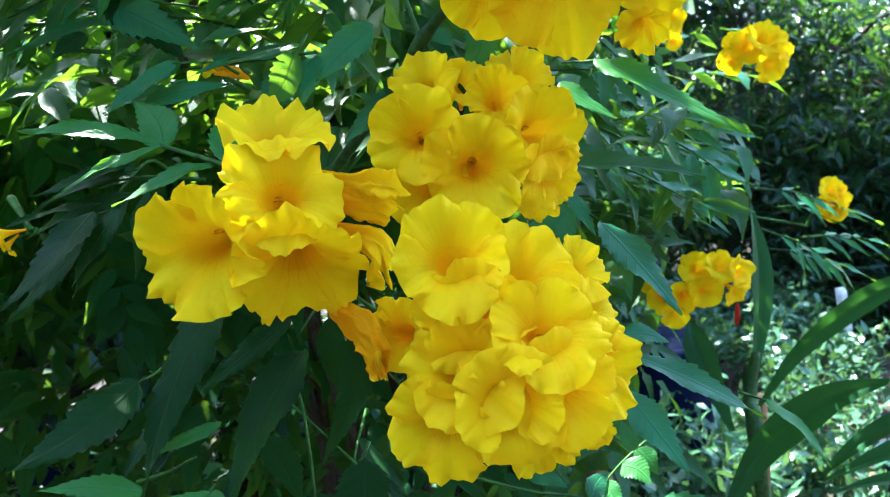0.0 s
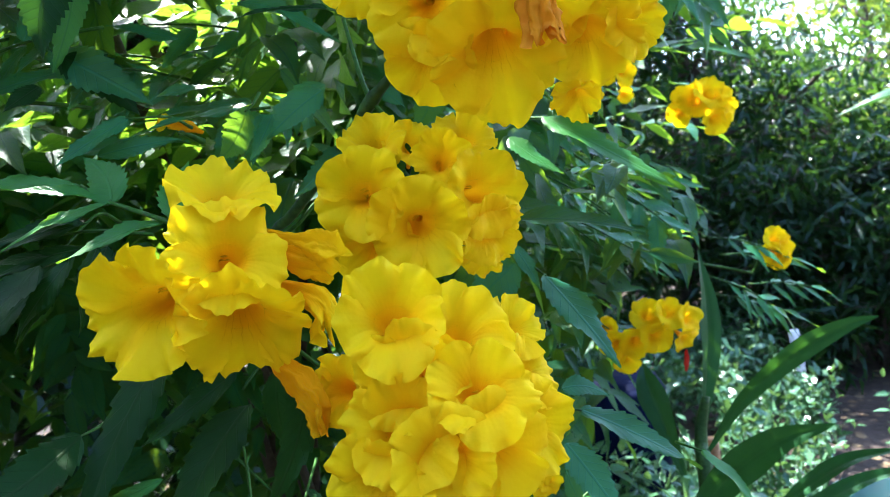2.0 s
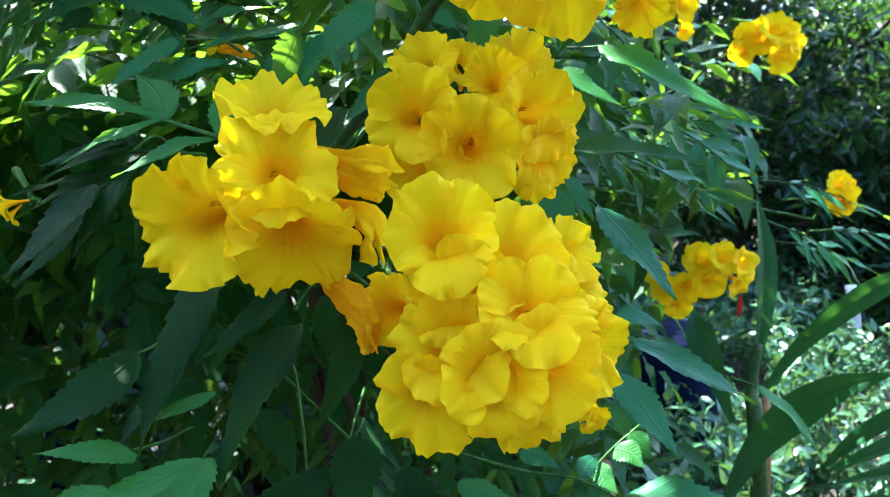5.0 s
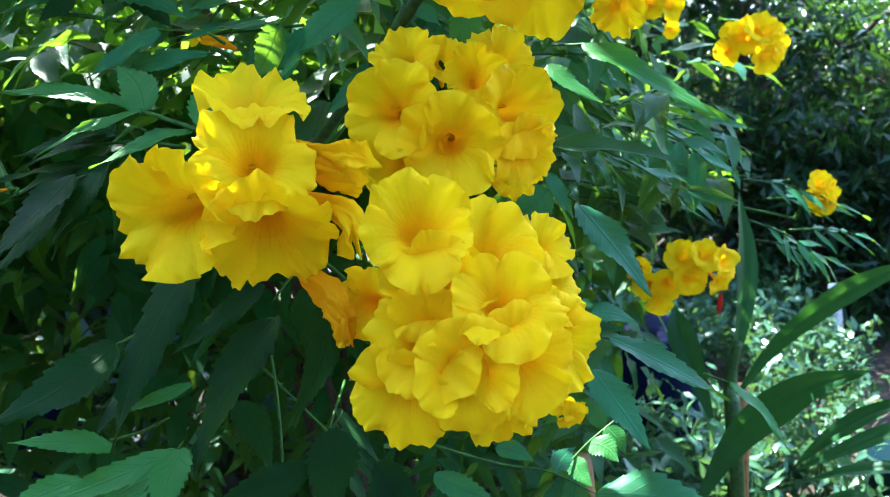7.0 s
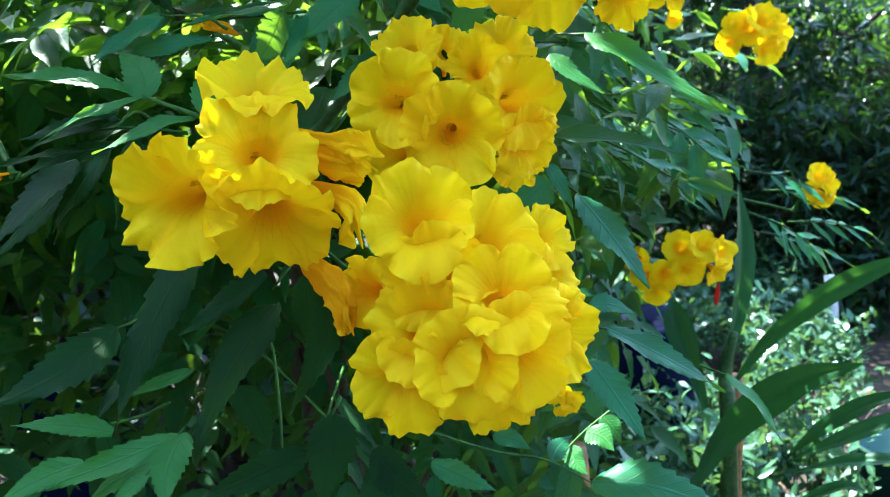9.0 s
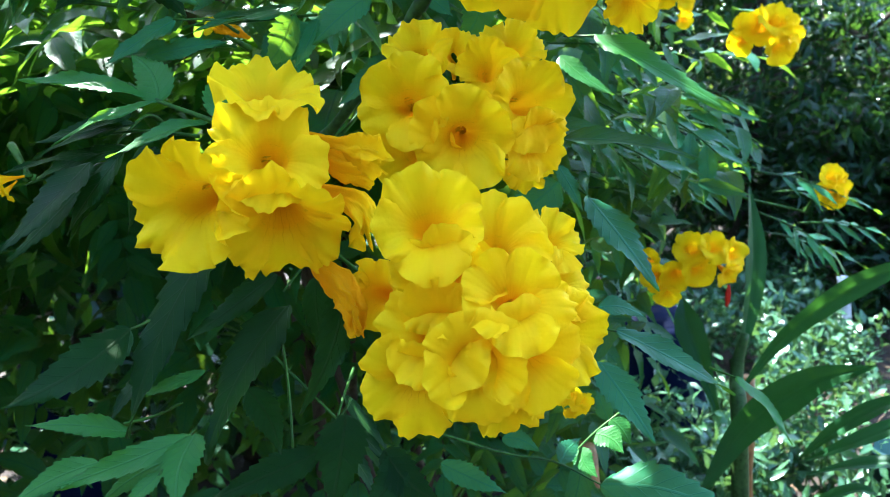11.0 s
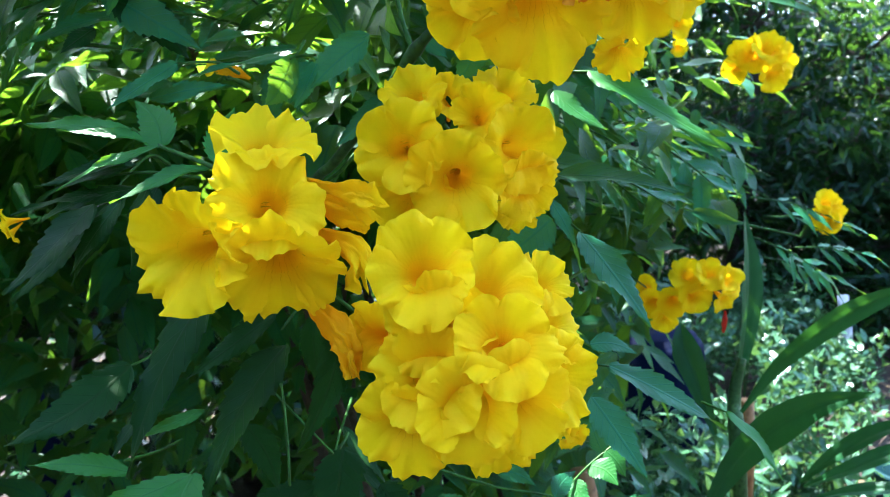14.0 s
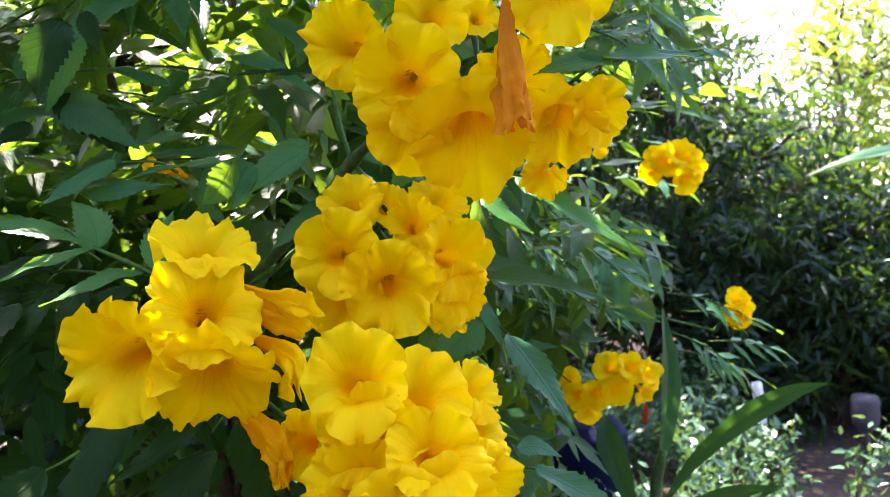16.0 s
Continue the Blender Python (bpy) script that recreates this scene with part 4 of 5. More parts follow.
wilted(head, [(-0.0412, 0.2742, 1.3250), (-0.0323, 0.2686, 1.3213), (-0.0248, 0.2619, 1.3169), (-0.0220, 0.2567, 1.3082)], [0.0020, 0.0046, 0.0070, 0.0088], PETAL, 3, "limp yellow flower with a folded lip", 0.35)
wilted(head, [(-0.0457, 0.2668, 1.2939), (-0.0369, 0.2563, 1.2909), (-0.0304, 0.2502, 1.2838), (-0.0289, 0.2466, 1.2726)], [0.0034, 0.0074, 0.0088, 0.0050], PETAL_ORANGE, 4, "wilted orange flower hanging from the head", 0.9)

head = cluster("round head of bright yellow trumpet flowers facing all sides", (0.0282, 0.3589, 1.3531))
ends = [
    flower(head, (-0.0060, 0.3111, 1.3564), (-0.06, -0.99, 0.10), 0.0425, 15, 5),
    flower(head, (0.0172, 0.3081, 1.3403), (-0.03, -1.00, -0.07), 0.0460, 30, 6),
    flower(head, (-0.0028, 0.3231, 1.3336), (-0.17, -0.93, -0.33), 0.0420, 5, 7),
    flower(head, (0.0005, 0.3334, 1.3782), (-0.10, -0.74, 0.67), 0.0330, 10, 8),
    flower(head, (0.0308, 0.3233, 1.3676), (-0.04, -0.96, 0.29), 0.0310, 50, 9),
    flower(head, (0.0454, 0.3164, 1.3523), (0.37, -0.92, 0.06), 0.0410, 0, 10),
    flower(head, (0.0472, 0.3174, 1.3358), (0.39, -0.89, -0.25), 0.0360, 33, 11),
    flower(head, (0.0460, 0.3275, 1.3246), (0.14, -0.85, -0.52), 0.0260, 12, 12),
    flower(head, (0.0441, 0.3411, 1.3762), (0.19, -0.81, 0.55), 0.0320, 12, 13),
    flower(head, (0.0171, 0.3392, 1.3767), (0.08, -0.80, 0.60), 0.0260, 70, 14),
]
stalks(head, ends, (0.0124, 0.3514, 1.3658))

head = cluster("large dense ball of bright yellow trumpet flowers", (0.0230, 0.2966, 1.2628))
ends = [
    flower(head, (0.0027, 0.2396, 1.3111), (0.00, -0.87, 0.49), 0.0430, 0, 3),
    flower(head, (0.0066, 0.2370, 1.2913), (-0.10, -0.95, 0.28), 0.0430, 25, 9),
    flower(head, (0.0288, 0.2246, 1.2854), (0.04, -0.88, 0.48), 0.0390, 8, 12),
    flower(head, (0.0247, 0.2496, 1.2995), (0.20, -0.73, 0.65), 0.0400, 50, 5),
    flower(head, (0.0458, 0.2486, 1.2833), (0.49, -0.77, 0.41), 0.0290, 20, 0),
    flower(head, (0.0436, 0.2388, 1.2689), (0.44, -0.88, 0.19), 0.0360, 14, 6),
    flower(head, (0.0022, 0.2281, 1.2765), (-0.16, -0.96, 0.22), 0.0420, 40, 1),
    flower(head, (0.0143, 0.2203, 1.2676), (-0.04, -1.00, 0.02), 0.0400, 0, 4),
    flower(head, (0.0298, 0.2246, 1.2689), (0.12, -0.99, 0.11), 0.0380, 30, 7),
    flower(head, (-0.0065, 0.2302, 1.2603), (-0.34, -0.94, -0.04), 0.0390, 5, 10),
    flower(head, (-0.0181, 0.2570, 1.2839), (-0.57, -0.77, 0.28), 0.0290, 10, 11),
    flower(head, (0.0358, 0.2382, 1.2546), (0.25, -0.95, -0.20), 0.0300, 22, 2),
    flower(head, (0.0452, 0.2616, 1.2982), (0.33, -0.68, 0.66), 0.0280, 0, 13),
    flower(head, (0.0246, 0.2343, 1.2499), (0.00, -0.93, -0.36), 0.0300, 47, 8),
]
stalks(head, ends, (0.0216, 0.3292, 1.2677))

head = cluster("hanging head of bright yellow trumpet flowers with a dried orange one", (0.0654, 0.3076, 1.4451))
ends = [
    flower(head, (0.0049, 0.2927, 1.4478), (-0.41, -0.91, -0.01), 0.0400, 10, 2),
    flower(head, (0.0291, 0.2774, 1.4294), (-0.12, -0.97, -0.23), 0.0480, 20, 5),
    flower(head, (0.0285, 0.2846, 1.4099), (-0.26, -0.77, -0.58), 0.0370, 0, 7),
    flower(head, (0.0537, 0.2761, 1.4094), (-0.13, -0.75, -0.64), 0.0540, 12, 0),
    flower(head, (0.0750, 0.2850, 1.4276), (-0.10, -0.98, -0.18), 0.0440, 33, 9),
    flower(head, (0.0918, 0.2766, 1.4123), (0.05, -0.79, -0.61), 0.0450, 5, 11),
    flower(head, (0.1072, 0.2753, 1.4152), (0.38, -0.89, -0.23), 0.0310, 10, 3),
    flower(head, (0.0871, 0.2859, 1.3887), (-0.09, -0.61, -0.79), 0.0230, 0, 13),
    flower(head, (0.0904, 0.2652, 1.4646), (-0.15, -0.96, -0.25), 0.0480, 8, 6),
    flower(head, (0.0420, 0.2998, 1.4597), (-0.12, -0.97, 0.20), 0.0360, 44, 12),
    flower(head, (0.0643, 0.3099, 1.4628), (-0.08, -0.97, 0.25), 0.0220, 4, 1),
]
stalks(head, ends, (0.0638, 0.3280, 1.4691))
wilted(head, [(0.0695, 0.2672, 1.4637), (0.0676, 0.2583, 1.4432), (0.0671, 0.2524, 1.4241), (0.0673, 0.2494, 1.4056)], [0.0010, 0.0036, 0.0052, 0.0066], PETAL_BROWN, 5, "dried orange-brown flower hanging limp", 0.7)

head = cluster("small distant head of yellow trumpet flowers on the shrub", (0.4977, 0.9048, 1.2263))
ends = [
    flower(head, (0.4938, 0.8969, 1.2382), (0.03, -0.94, 0.35), 0.0296, 0, 0, True),
    flower(head, (0.5000, 0.8920, 1.2269), (0.53, -0.85, 0.05), 0.0312, 10, 1, True),
    flower(head, (0.4910, 0.8959, 1.2190), (-0.46, -0.88, -0.14), 0.0296, 20, 2, True),
    flower(head, (0.4993, 0.8959, 1.2107), (0.13, -0.83, -0.55), 0.0248, 30, 3, True),
]
stalks(head, ends, (0.4791, 0.9317, 1.1888))

head = cluster("distant head of yellow trumpet flowers on the shrub", (0.4553, 0.9982, 1.4291))
ends = [
    flower(head, (0.4567, 0.9746, 1.4392), (0.05, -0.85, 0.53), 0.0448, 0, 0, True),
    flower(head, (0.4752, 0.9780, 1.4256), (0.60, -0.80, 0.04), 0.0400, 10, 1, True),
    flower(head, (0.4448, 0.9914, 1.4355), (-0.44, -0.88, 0.18), 0.0417, 20, 2, True),
    flower(head, (0.4605, 0.9753, 1.4060), (0.14, -0.90, -0.42), 0.0379, 30, 3, True),
    flower(head, (0.4324, 1.0073, 1.4408), (-0.46, -0.75, 0.47), 0.0316, 40, 4, True),
    flower(head, (0.4286, 1.0104, 1.4231), (-0.54, -0.83, -0.12), 0.0333, 0, 1, True),
]
stalks(head, ends, (0.4513, 1.0671, 1.4061))

head = cluster("drooping spray of small yellow trumpet flowers on the shrub", (0.2831, 0.7895, 1.1600))
ends = [
    flower(head, (0.2752, 0.7759, 1.1831), (-0.18, -0.91, 0.37), 0.0348, 0, 0, True),
    flower(head, (0.2960, 0.7686, 1.1849), (0.14, -0.89, 0.43), 0.0321, 10, 1, True),
    flower(head, (0.3165, 0.7694, 1.1758), (0.54, -0.83, 0.16), 0.0325, 20, 2, True),
    flower(head, (0.2789, 0.7695, 1.1612), (0.07, -0.98, -0.19), 0.0335, 30, 3, True),
    flower(head, (0.3111, 0.7670, 1.1564), (0.33, -0.85, -0.42), 0.0271, 0, 4, True),
    flower(head, (0.2615, 0.7846, 1.1538), (-0.24, -0.96, -0.15), 0.0325, 0, 2, True),
    flower(head, (0.2435, 0.8001, 1.1495), (-0.41, -0.91, 0.08), 0.0315, 0, 1, True),
    flower(head, (0.2517, 0.7929, 1.1320), (-0.17, -0.91, -0.39), 0.0288, 0, 3, True),
    flower(head, (0.2396, 0.8154, 1.1638), (-0.56, -0.74, 0.37), 0.0277, 0, 0, True),
]
stalks(head, ends, (0.2966, 0.8877, 1.1870))
wilted(head, [(0.3153, 0.7720, 1.1400), (0.3139, 0.7683, 1.1325), (0.3124, 0.7658, 1.1255), (0.3099, 0.7643, 1.1171)], [0.0012, 0.0026, 0.0024, 0.0010], PETAL_RED, 8, "small red withered flower", 0.2)

head = cluster("distant yellow trumpet flowers half hidden by leaves", (0.3272, 0.9881, 1.4880))
ends = [
    flower(head, (0.3168, 0.9911, 1.4912), (-0.24, -0.97, -0.05), 0.0368, 0, 0, True),
    flower(head, (0.3375, 0.9849, 1.4862), (0.39, -0.92, -0.02), 0.0352, 10, 1, True),
    flower(head, (0.2979, 1.0084, 1.4837), (-0.34, -0.91, -0.23), 0.0338, 20, 2, True),
    flower(head, (0.3432, 0.9973, 1.4560), (0.14, -0.90, -0.42), 0.0220, 0, 3, True),
]
stalks(head, ends, (0.3254, 1.0356, 1.5277))

head = cluster("few yellow flowers low behind the foliage", (0.0843, 0.4488, 1.1586))
ends = [
    flower(head, (0.0777, 0.4312, 1.1662), (-0.03, -0.97, -0.23), 0.0161, 0, 0, True),
    flower(head, (0.0853, 0.4332, 1.1608), (0.26, -0.93, -0.24), 0.0155, 10, 1, True),
    flower(head, (0.0818, 0.4362, 1.1538), (-0.05, -0.82, -0.56), 0.0141, 20, 4, True),
]
stalks(head, ends, (0.0924, 0.4816, 1.1622))

head = cluster("yellow flower bud at the edge of the leaves", (-0.1869, 0.3072, 1.3332))
ends = [
    flower(head, (-0.1872, 0.3072, 1.3365), (-0.81, -0.58, -0.05), 0.0115, 0, 1, True),
    flower(head, (-0.1867, 0.3072, 1.3315), (-0.51, -0.62, -0.60), 0.0086, 10, 2, True),
]
stalks(head, ends, (-0.2032, 0.3445, 1.3511))


# ---- plants and things beside the shrub ----
def strap_leaf(plant, points, width, face, label=""):
    """A long blade with a keeled midrib, bent along a curve."""
    line = smooth_path([Vector(p) - plant.location for p in points], 26)
    verts, uvs = [], []
    for i, p in enumerate(line):
        s = i / 25
        d = (line[min(i + 1, 25)] - line[max(i - 1, 0)]).normalized()
        f = Vector(face)
        f = (f - d * f.dot(d)).normalized()
        side = f.cross(d)
        h = width * 0.5 * (0.18 + 0.82 * math.sin(math.pi * (0.9 * s) ** 1.1)) * (1 - max(0, s - 0.55) / 0.45) ** 0.55 if s < 1 else 0.0004
        for j in range(9):
            c = j / 4 - 1
            ripple = 0.05 * math.sin(14 * s + 3 * c) * abs(c)
            verts.append(p + side * c * h + f * h * (0.42 * abs(c) - 0.12 * c * c + ripple - 0.10 * math.exp(-(c / 0.12) ** 2)))
            uvs.append((s, 0.5 + 0.5 * c))
    ob = part("leaf", mesh_of("leaf", verts, grid_faces(26, 9), uvs, [STRAP]), plant, label=label)
    return ob


def lathe(name, profile, material, sides=28):
    verts = [(rad * math.cos(2 * math.pi * j / sides), rad * math.sin(2 * math.pi * j / sides), z) for rad, z in profile for j in range(sides)]
    return mesh_of(name, verts, grid_faces(len(profile), sides, True), None, [material])


canna = new("garden_plant", None)
canna.location = (0.3284, 0.7625, 0.0000)
tagged(canna, "broad-leaved garden plant with long arching strap leaves", "plant")
part("stem", tube("stem", [Vector(p) - canna.location for p in [(0.328, 0.763, -0.02), (0.3255, 0.7635, 0.8923), (0.3359, 0.8009, 1.0174), (0.3476, 0.8046, 1.0705)]], [0.011, 0.010, 0.008, 0.005], STEM_DARK, 10), canna)
strap_leaf(canna, [(0.3389, 0.8022, 1.0236), (0.3575, 0.8126, 1.1085), (0.3650, 0.8205, 1.1745), (0.3620, 0.8282, 1.2442)], 0.0317, (0.31, -0.94, 0.09), "upright dark green strap leaf")
strap_leaf(canna, [(0.3220, 0.7461, 1.0288), (0.3540, 0.7225, 1.0897), (0.3910, 0.6775, 1.1475), (0.4219, 0.6452, 1.1780), (0.4434, 0.6228, 1.1904)], 0.0225, (-0.27, -0.90, 0.35))
strap_leaf(canna, [(0.2734, 0.7495, 0.8971), (0.3157, 0.7320, 0.9830), (0.3560, 0.6753, 1.0554), (0.3946, 0.6207, 1.0932)], 0.0379, (-0.13, -0.84, 0.53))
strap_leaf(canna, [(0.3973, 0.7642, 0.9296), (0.4248, 0.7451, 0.9683), (0.4643, 0.7166, 1.0093), (0.5070, 0.6737, 1.0350)], 0.0214, (-0.15, -0.55, 0.82))
strap_leaf(canna, [(0.3956, 0.7528, 0.9298), (0.4232, 0.7186, 0.9639), (0.4643, 0.6866, 1.0003), (0.5046, 0.6458, 1.0286)], 0.0199, (-0.05, -0.56, 0.83), "strap leaf with a yellowed edge")
strap_leaf(canna, [(0.3857, 0.7303, 0.9254), (0.4150, 0.6923, 0.9538), (0.4466, 0.6569, 0.9720), (0.4781, 0.6131, 0.9814)], 0.0207, (0.06, -0.44, 0.89))
strap_leaf(canna, [(0.3669, 0.7167, 0.8874), (0.3890, 0.6878, 0.9214), (0.4058, 0.6649, 0.9420), (0.4160, 0.6478, 0.9457)], 0.0195, (0.06, -0.44, 0.89))
strap_leaf(canna, [(0.3263, 0.8381, 0.9609), (0.3114, 0.8607, 1.0289), (0.3027, 0.8779, 1.0697), (0.3038, 0.8962, 1.0951)], 0.0371, (-0.31, -0.93, 0.17))

DRUM_BLUE = plain_material("blue_plastic", (0.0005, 0.003, 0.014), (0.0010, 0.005, 0.024), 0.7, 30.0, specular=0.05, depth=0.0006)
drum = new("drum", lathe("drum", [(0.0, 0.0), (0.115, 0.0), (0.125, 0.02), (0.127, 0.25), (0.134, 0.27), (0.134, 0.29), (0.127, 0.31), (0.127, 0.52), (0.134, 0.54), (0.134, 0.56), (0.127, 0.58), (0.124, 0.76), (0.11, 0.79), (0.10, 0.79), (0.10, 0.81), (0.0, 0.81)], DRUM_BLUE))
drum.location = (0.665, 2.200, 0)
drum.scale = (1, 1, 0.84)
tagged(drum, "dark blue plastic drum standing on the soil behind the shrub", "drum", "drums behind the shrub")
copy_thing(drum, Matrix.Translation((-1.308, 2.188, 0)))
BAMBOO = stem_material("brown_bamboo", (0.20, 0.095, 0.035), (0.30, 0.15, 0.06), 0.5, 90.0)

pole = new("bamboo_pole", tube("bamboo_pole", [(0.150, 0.838, -0.05), (0.150, 0.842, 0.462), (0.156, 0.838, 0.923)], [0.019, 0.0181, 0.0171], BAMBOO, 16, (0.2, 0.45, 0.7, 0.93)))
tagged(pole, "brown bamboo pole stuck upright in the soil", "pole", "bamboo poles")
pole = new("bamboo_pole", tube("bamboo_pole", [(0.454, 1.070, -0.05), (0.454, 1.074, 0.454), (0.460, 1.070, 0.907)], [0.014, 0.0133, 0.0126], BAMBOO, 16, (0.2, 0.45, 0.7, 0.93)))
tagged(pole, "brown bamboo pole stuck upright in the soil", "pole", "bamboo poles")

# Grey darkened far below the jug's own tone; shade put into the colour.
GREY_SHADED_PLASTIC = plain_material("grey_shaded_plastic", (0.04, 0.04, 0.052), (0.065, 0.065, 0.08), 0.6, 40.0, specular=0.2)
WHITE = plain_material("whitewash", (0.48, 0.50, 0.52), (0.70, 0.72, 0.74), 0.7, 40.0)
post = new("post", tube("post", [(2.014, 3.565, -0.05), (2.014, 3.565, 0.196), (1.994, 3.565, 0.392)], [0.030, 0.028, 0.026], WHITE, 14))
tagged(post, "whitewashed garden post in front of the dark trees", "post")


jug = new("jug", None)
jug.location = (2.442, 3.331, 0)
tagged(jug, "grey plastic jug, darkened as in shade, upside down on a stake", "jug")
part("stake", tube("stake", [(0, 0, -0.05), (0, 0.004, 0.139), (0, 0, 0.288)], [0.012, 0.011, 0.010], BARK_DARK, 10), jug)
part("body", lathe("body", [(0.016, 0.108), (0.018, 0.148), (0.030, 0.168), (0.062, 0.208), (0.066, 0.248), (0.063, 0.288), (0.066, 0.328), (0.058, 0.348), (0.0, 0.352)], GREY_SHADED_PLASTIC), jug)


TEAL = plain_material("teal_plastic", (0.002, 0.022, 0.030), (0.003, 0.035, 0.042), 0.7, 30.0, depth=0.0005, specular=0.15)
bucket = new("bucket", None)
bucket.location = (1.381, 2.025, 0)
tagged(bucket, "teal plastic bucket among the low plants", "bucket")
part("pail", lathe("pail", [(0.0, 0.004), (0.105, 0.004), (0.11, 0.0), (0.135, 0.24), (0.142, 0.245), (0.142, 0.258), (0.132, 0.258), (0.108, 0.012), (0.0, 0.012)], TEAL), bucket)
part("handle", tube("handle", [(-0.138, 0, 0.245), (-0.10, 0.03, 0.33), (0, 0.05, 0.37), (0.10, 0.03, 0.33), (0.138, 0, 0.245)], [0.003, 0.003], BARK_DARK, 8), bucket)

banana = new("banana_plant", None)
banana.location = (3.046, 3.420, 0)
tagged(banana, "banana plant with broad drooping leaves, one catching the sun", "plant")
part("stem", tube("stem", [(0, 0, -0.05), (0.02, 0, 0.653), (0.0, 0, 1.588)], [0.09, 0.075, 0.05], STEM_DARK, 14), banana)
strap_leaf(banana, [(3.0535, 3.4238, 1.4733), (2.8186, 3.4856, 1.5821), (2.5751, 3.5461, 1.5546), (2.3627, 3.6922, 1.4811)], 0.17, (0.02, -0.27, 0.96), "sunlit banana leaf held flat")
strap_leaf(banana, [(3.0711, 3.4072, 1.5010), (3.0542, 3.3832, 1.9061), (2.9388, 3.3887, 2.3401), (2.8003, 3.4446, 2.5315)], 0.3, (-0.77, -0.63, 0.07))

head = cluster("small spent flower among the leaves of the shrub", (-0.1111, 0.4113, 1.4065))
ends = [
    flower(head, (-0.1175, 0.4091, 1.4085), (-0.50, -0.77, 0.39), 0.0091, 0, 2, True),
]
stalks(head, ends, (-0.1041, 0.4351, 1.3984))
wilted(head, [(-0.0984, 0.4154, 1.4017), (-0.1031, 0.4106, 1.4046), (-0.1076, 0.4071, 1.4064), (-0.1127, 0.4034, 1.4069)], [0.0012, 0.0030, 0.0036, 0.0016], PETAL_ORANGE, 12, "small wilted orange flower", 0.6)
CHINKS = [
    (Vector((-0.136, 0.296, 1.372)), 0.016),
    (Vector((-0.140, 0.359, 1.403)), 0.007),
    (Vector((-0.096, 0.250, 1.344)), 0.007),
    (Vector((-0.100, 0.237, 1.336)), 0.004),
    (Vector((-0.068, 0.263, 1.370)), 0.006),
    (Vector((-0.066, 0.248, 1.374)), 0.007),
    (Vector((0.088, 0.338, 1.163)), 0.012),
    (Vector((0.140, 0.474, 1.329)), 0.012),
    (Vector((0.075, 0.370, 1.153)), 0.012),
    (Vector((0.165, 0.466, 1.379)), 0.016),
    (Vector((0.101, 0.484, 1.351)), 0.014),
    (Vector((0.123, 0.478, 1.379)), 0.014),
    (Vector((0.167, 0.515, 1.285)), 0.012),
    (Vector((-0.074, 0.380, 1.402)), 0.01),
    (Vector((-0.052, 0.405, 1.398)), 0.01),
    (Vector((0.122, 0.479, 1.342)), 0.018),
    (Vector((0.149, 0.523, 1.313)), 0.016),
    (Vector((-0.122, 0.386, 1.412)), 0.012),
    (Vector((0.083, 0.395, 1.160)), 0.016),
    (Vector((0.117, 0.394, 1.152)), 0.016),
    (Vector((0.141, 0.415, 1.164)), 0.016),
    (Vector((0.121, 0.448, 1.176)), 0.014),
    (Vector((0.250, 0.647, 1.403)), 0.03),
    (Vector((0.213, 0.659, 1.407)), 0.03),
]

# ---- the shrub's mass of leaves and its boughs ----
r = np.random.default_rng(11)
boughs, tips = [], []
for k in range(14):
    foot = Vector((r.uniform(-0.25, 0.1), 1.0 + r.uniform(-0.15, 0.25), -0.02))
    end = Vector((r.uniform(-0.45, 0.40), r.uniform(0.75, 1.5), r.uniform(1.0, 2.3)))
    mid = foot.lerp(end, 0.5) + Vector((0, 0, 0.18))
    boughs.append(tube_data([foot, mid, end], [0.013, 0.008, 0.003], 8))
part("bough", joined("bough", boughs, [BARK]), shrub, SHRUB)


def in_shrub(p):
    """Whether a place lies within the shrub's rounded outline."""
    x, y, z = p
    right = (0.42 * y - 0.02 if y < 1.1 else 0.44 - 0.30 * (y - 1.1)) - (0.22 if y < 0.75 else 0.45) * max(0.0, 1.33 - z) + 0.03 * math.sin(9 * z)
    front = 0.47 - 0.10 * min(0.4, max(0.0, -x - 0.1))
    if z > 1.64 and x > -0.12:
        front -= min(0.32, (z - 1.64) * 0.8)
    if z < 1.32 and x < 0.12:
        front = 0.72
    return -1.5 < x < right and front < y < 1.9 and 0.5 < z < 2.2


# flower heads stand free of the leaves towards the path
FREE = [ob.location.copy() for ob in scene.objects if ob.name.startswith("flower_cluster")]
EYE_AT = Vector((0.0, 0.0, 1.35))


def in_chink(p):
    """Whether a place lies on one of the shafts along which the sun reaches the shrub's face."""
    for q, wide in CHINKS:
        s = (p - q).dot(SUN_DIR)
        if s > 0.015 and (p - q - SUN_DIR * s).length < wide:
            return True
    return False


def clear_of_chinks(poses):
    """The leaves that leave the shafts of sun open."""
    return [(k, m) for k, m in poses if not any(in_chink(m.translation + m.to_3x3() @ Vector((s, 0, 0))) for s in (0.15, 0.5, 0.9))]


def stands_free(p):
    for q in FREE:
        d = q - EYE_AT
        s = (p - EYE_AT).dot(d) / d.length_squared
        if 0 < s < 1.04 and (p - EYE_AT - d * s).length < 0.035 + 0.045 * min(1.0, s * d.length):
            return False
    return True


def in_hollow(p):
    """The dark hollow of the shrub below its outer leaves."""
    return p.y < 0.76 and 1.03 < p.z and (p.x < -0.06 and p.z < 1.34 or p.x < -0.12 and p.z < 1.41)


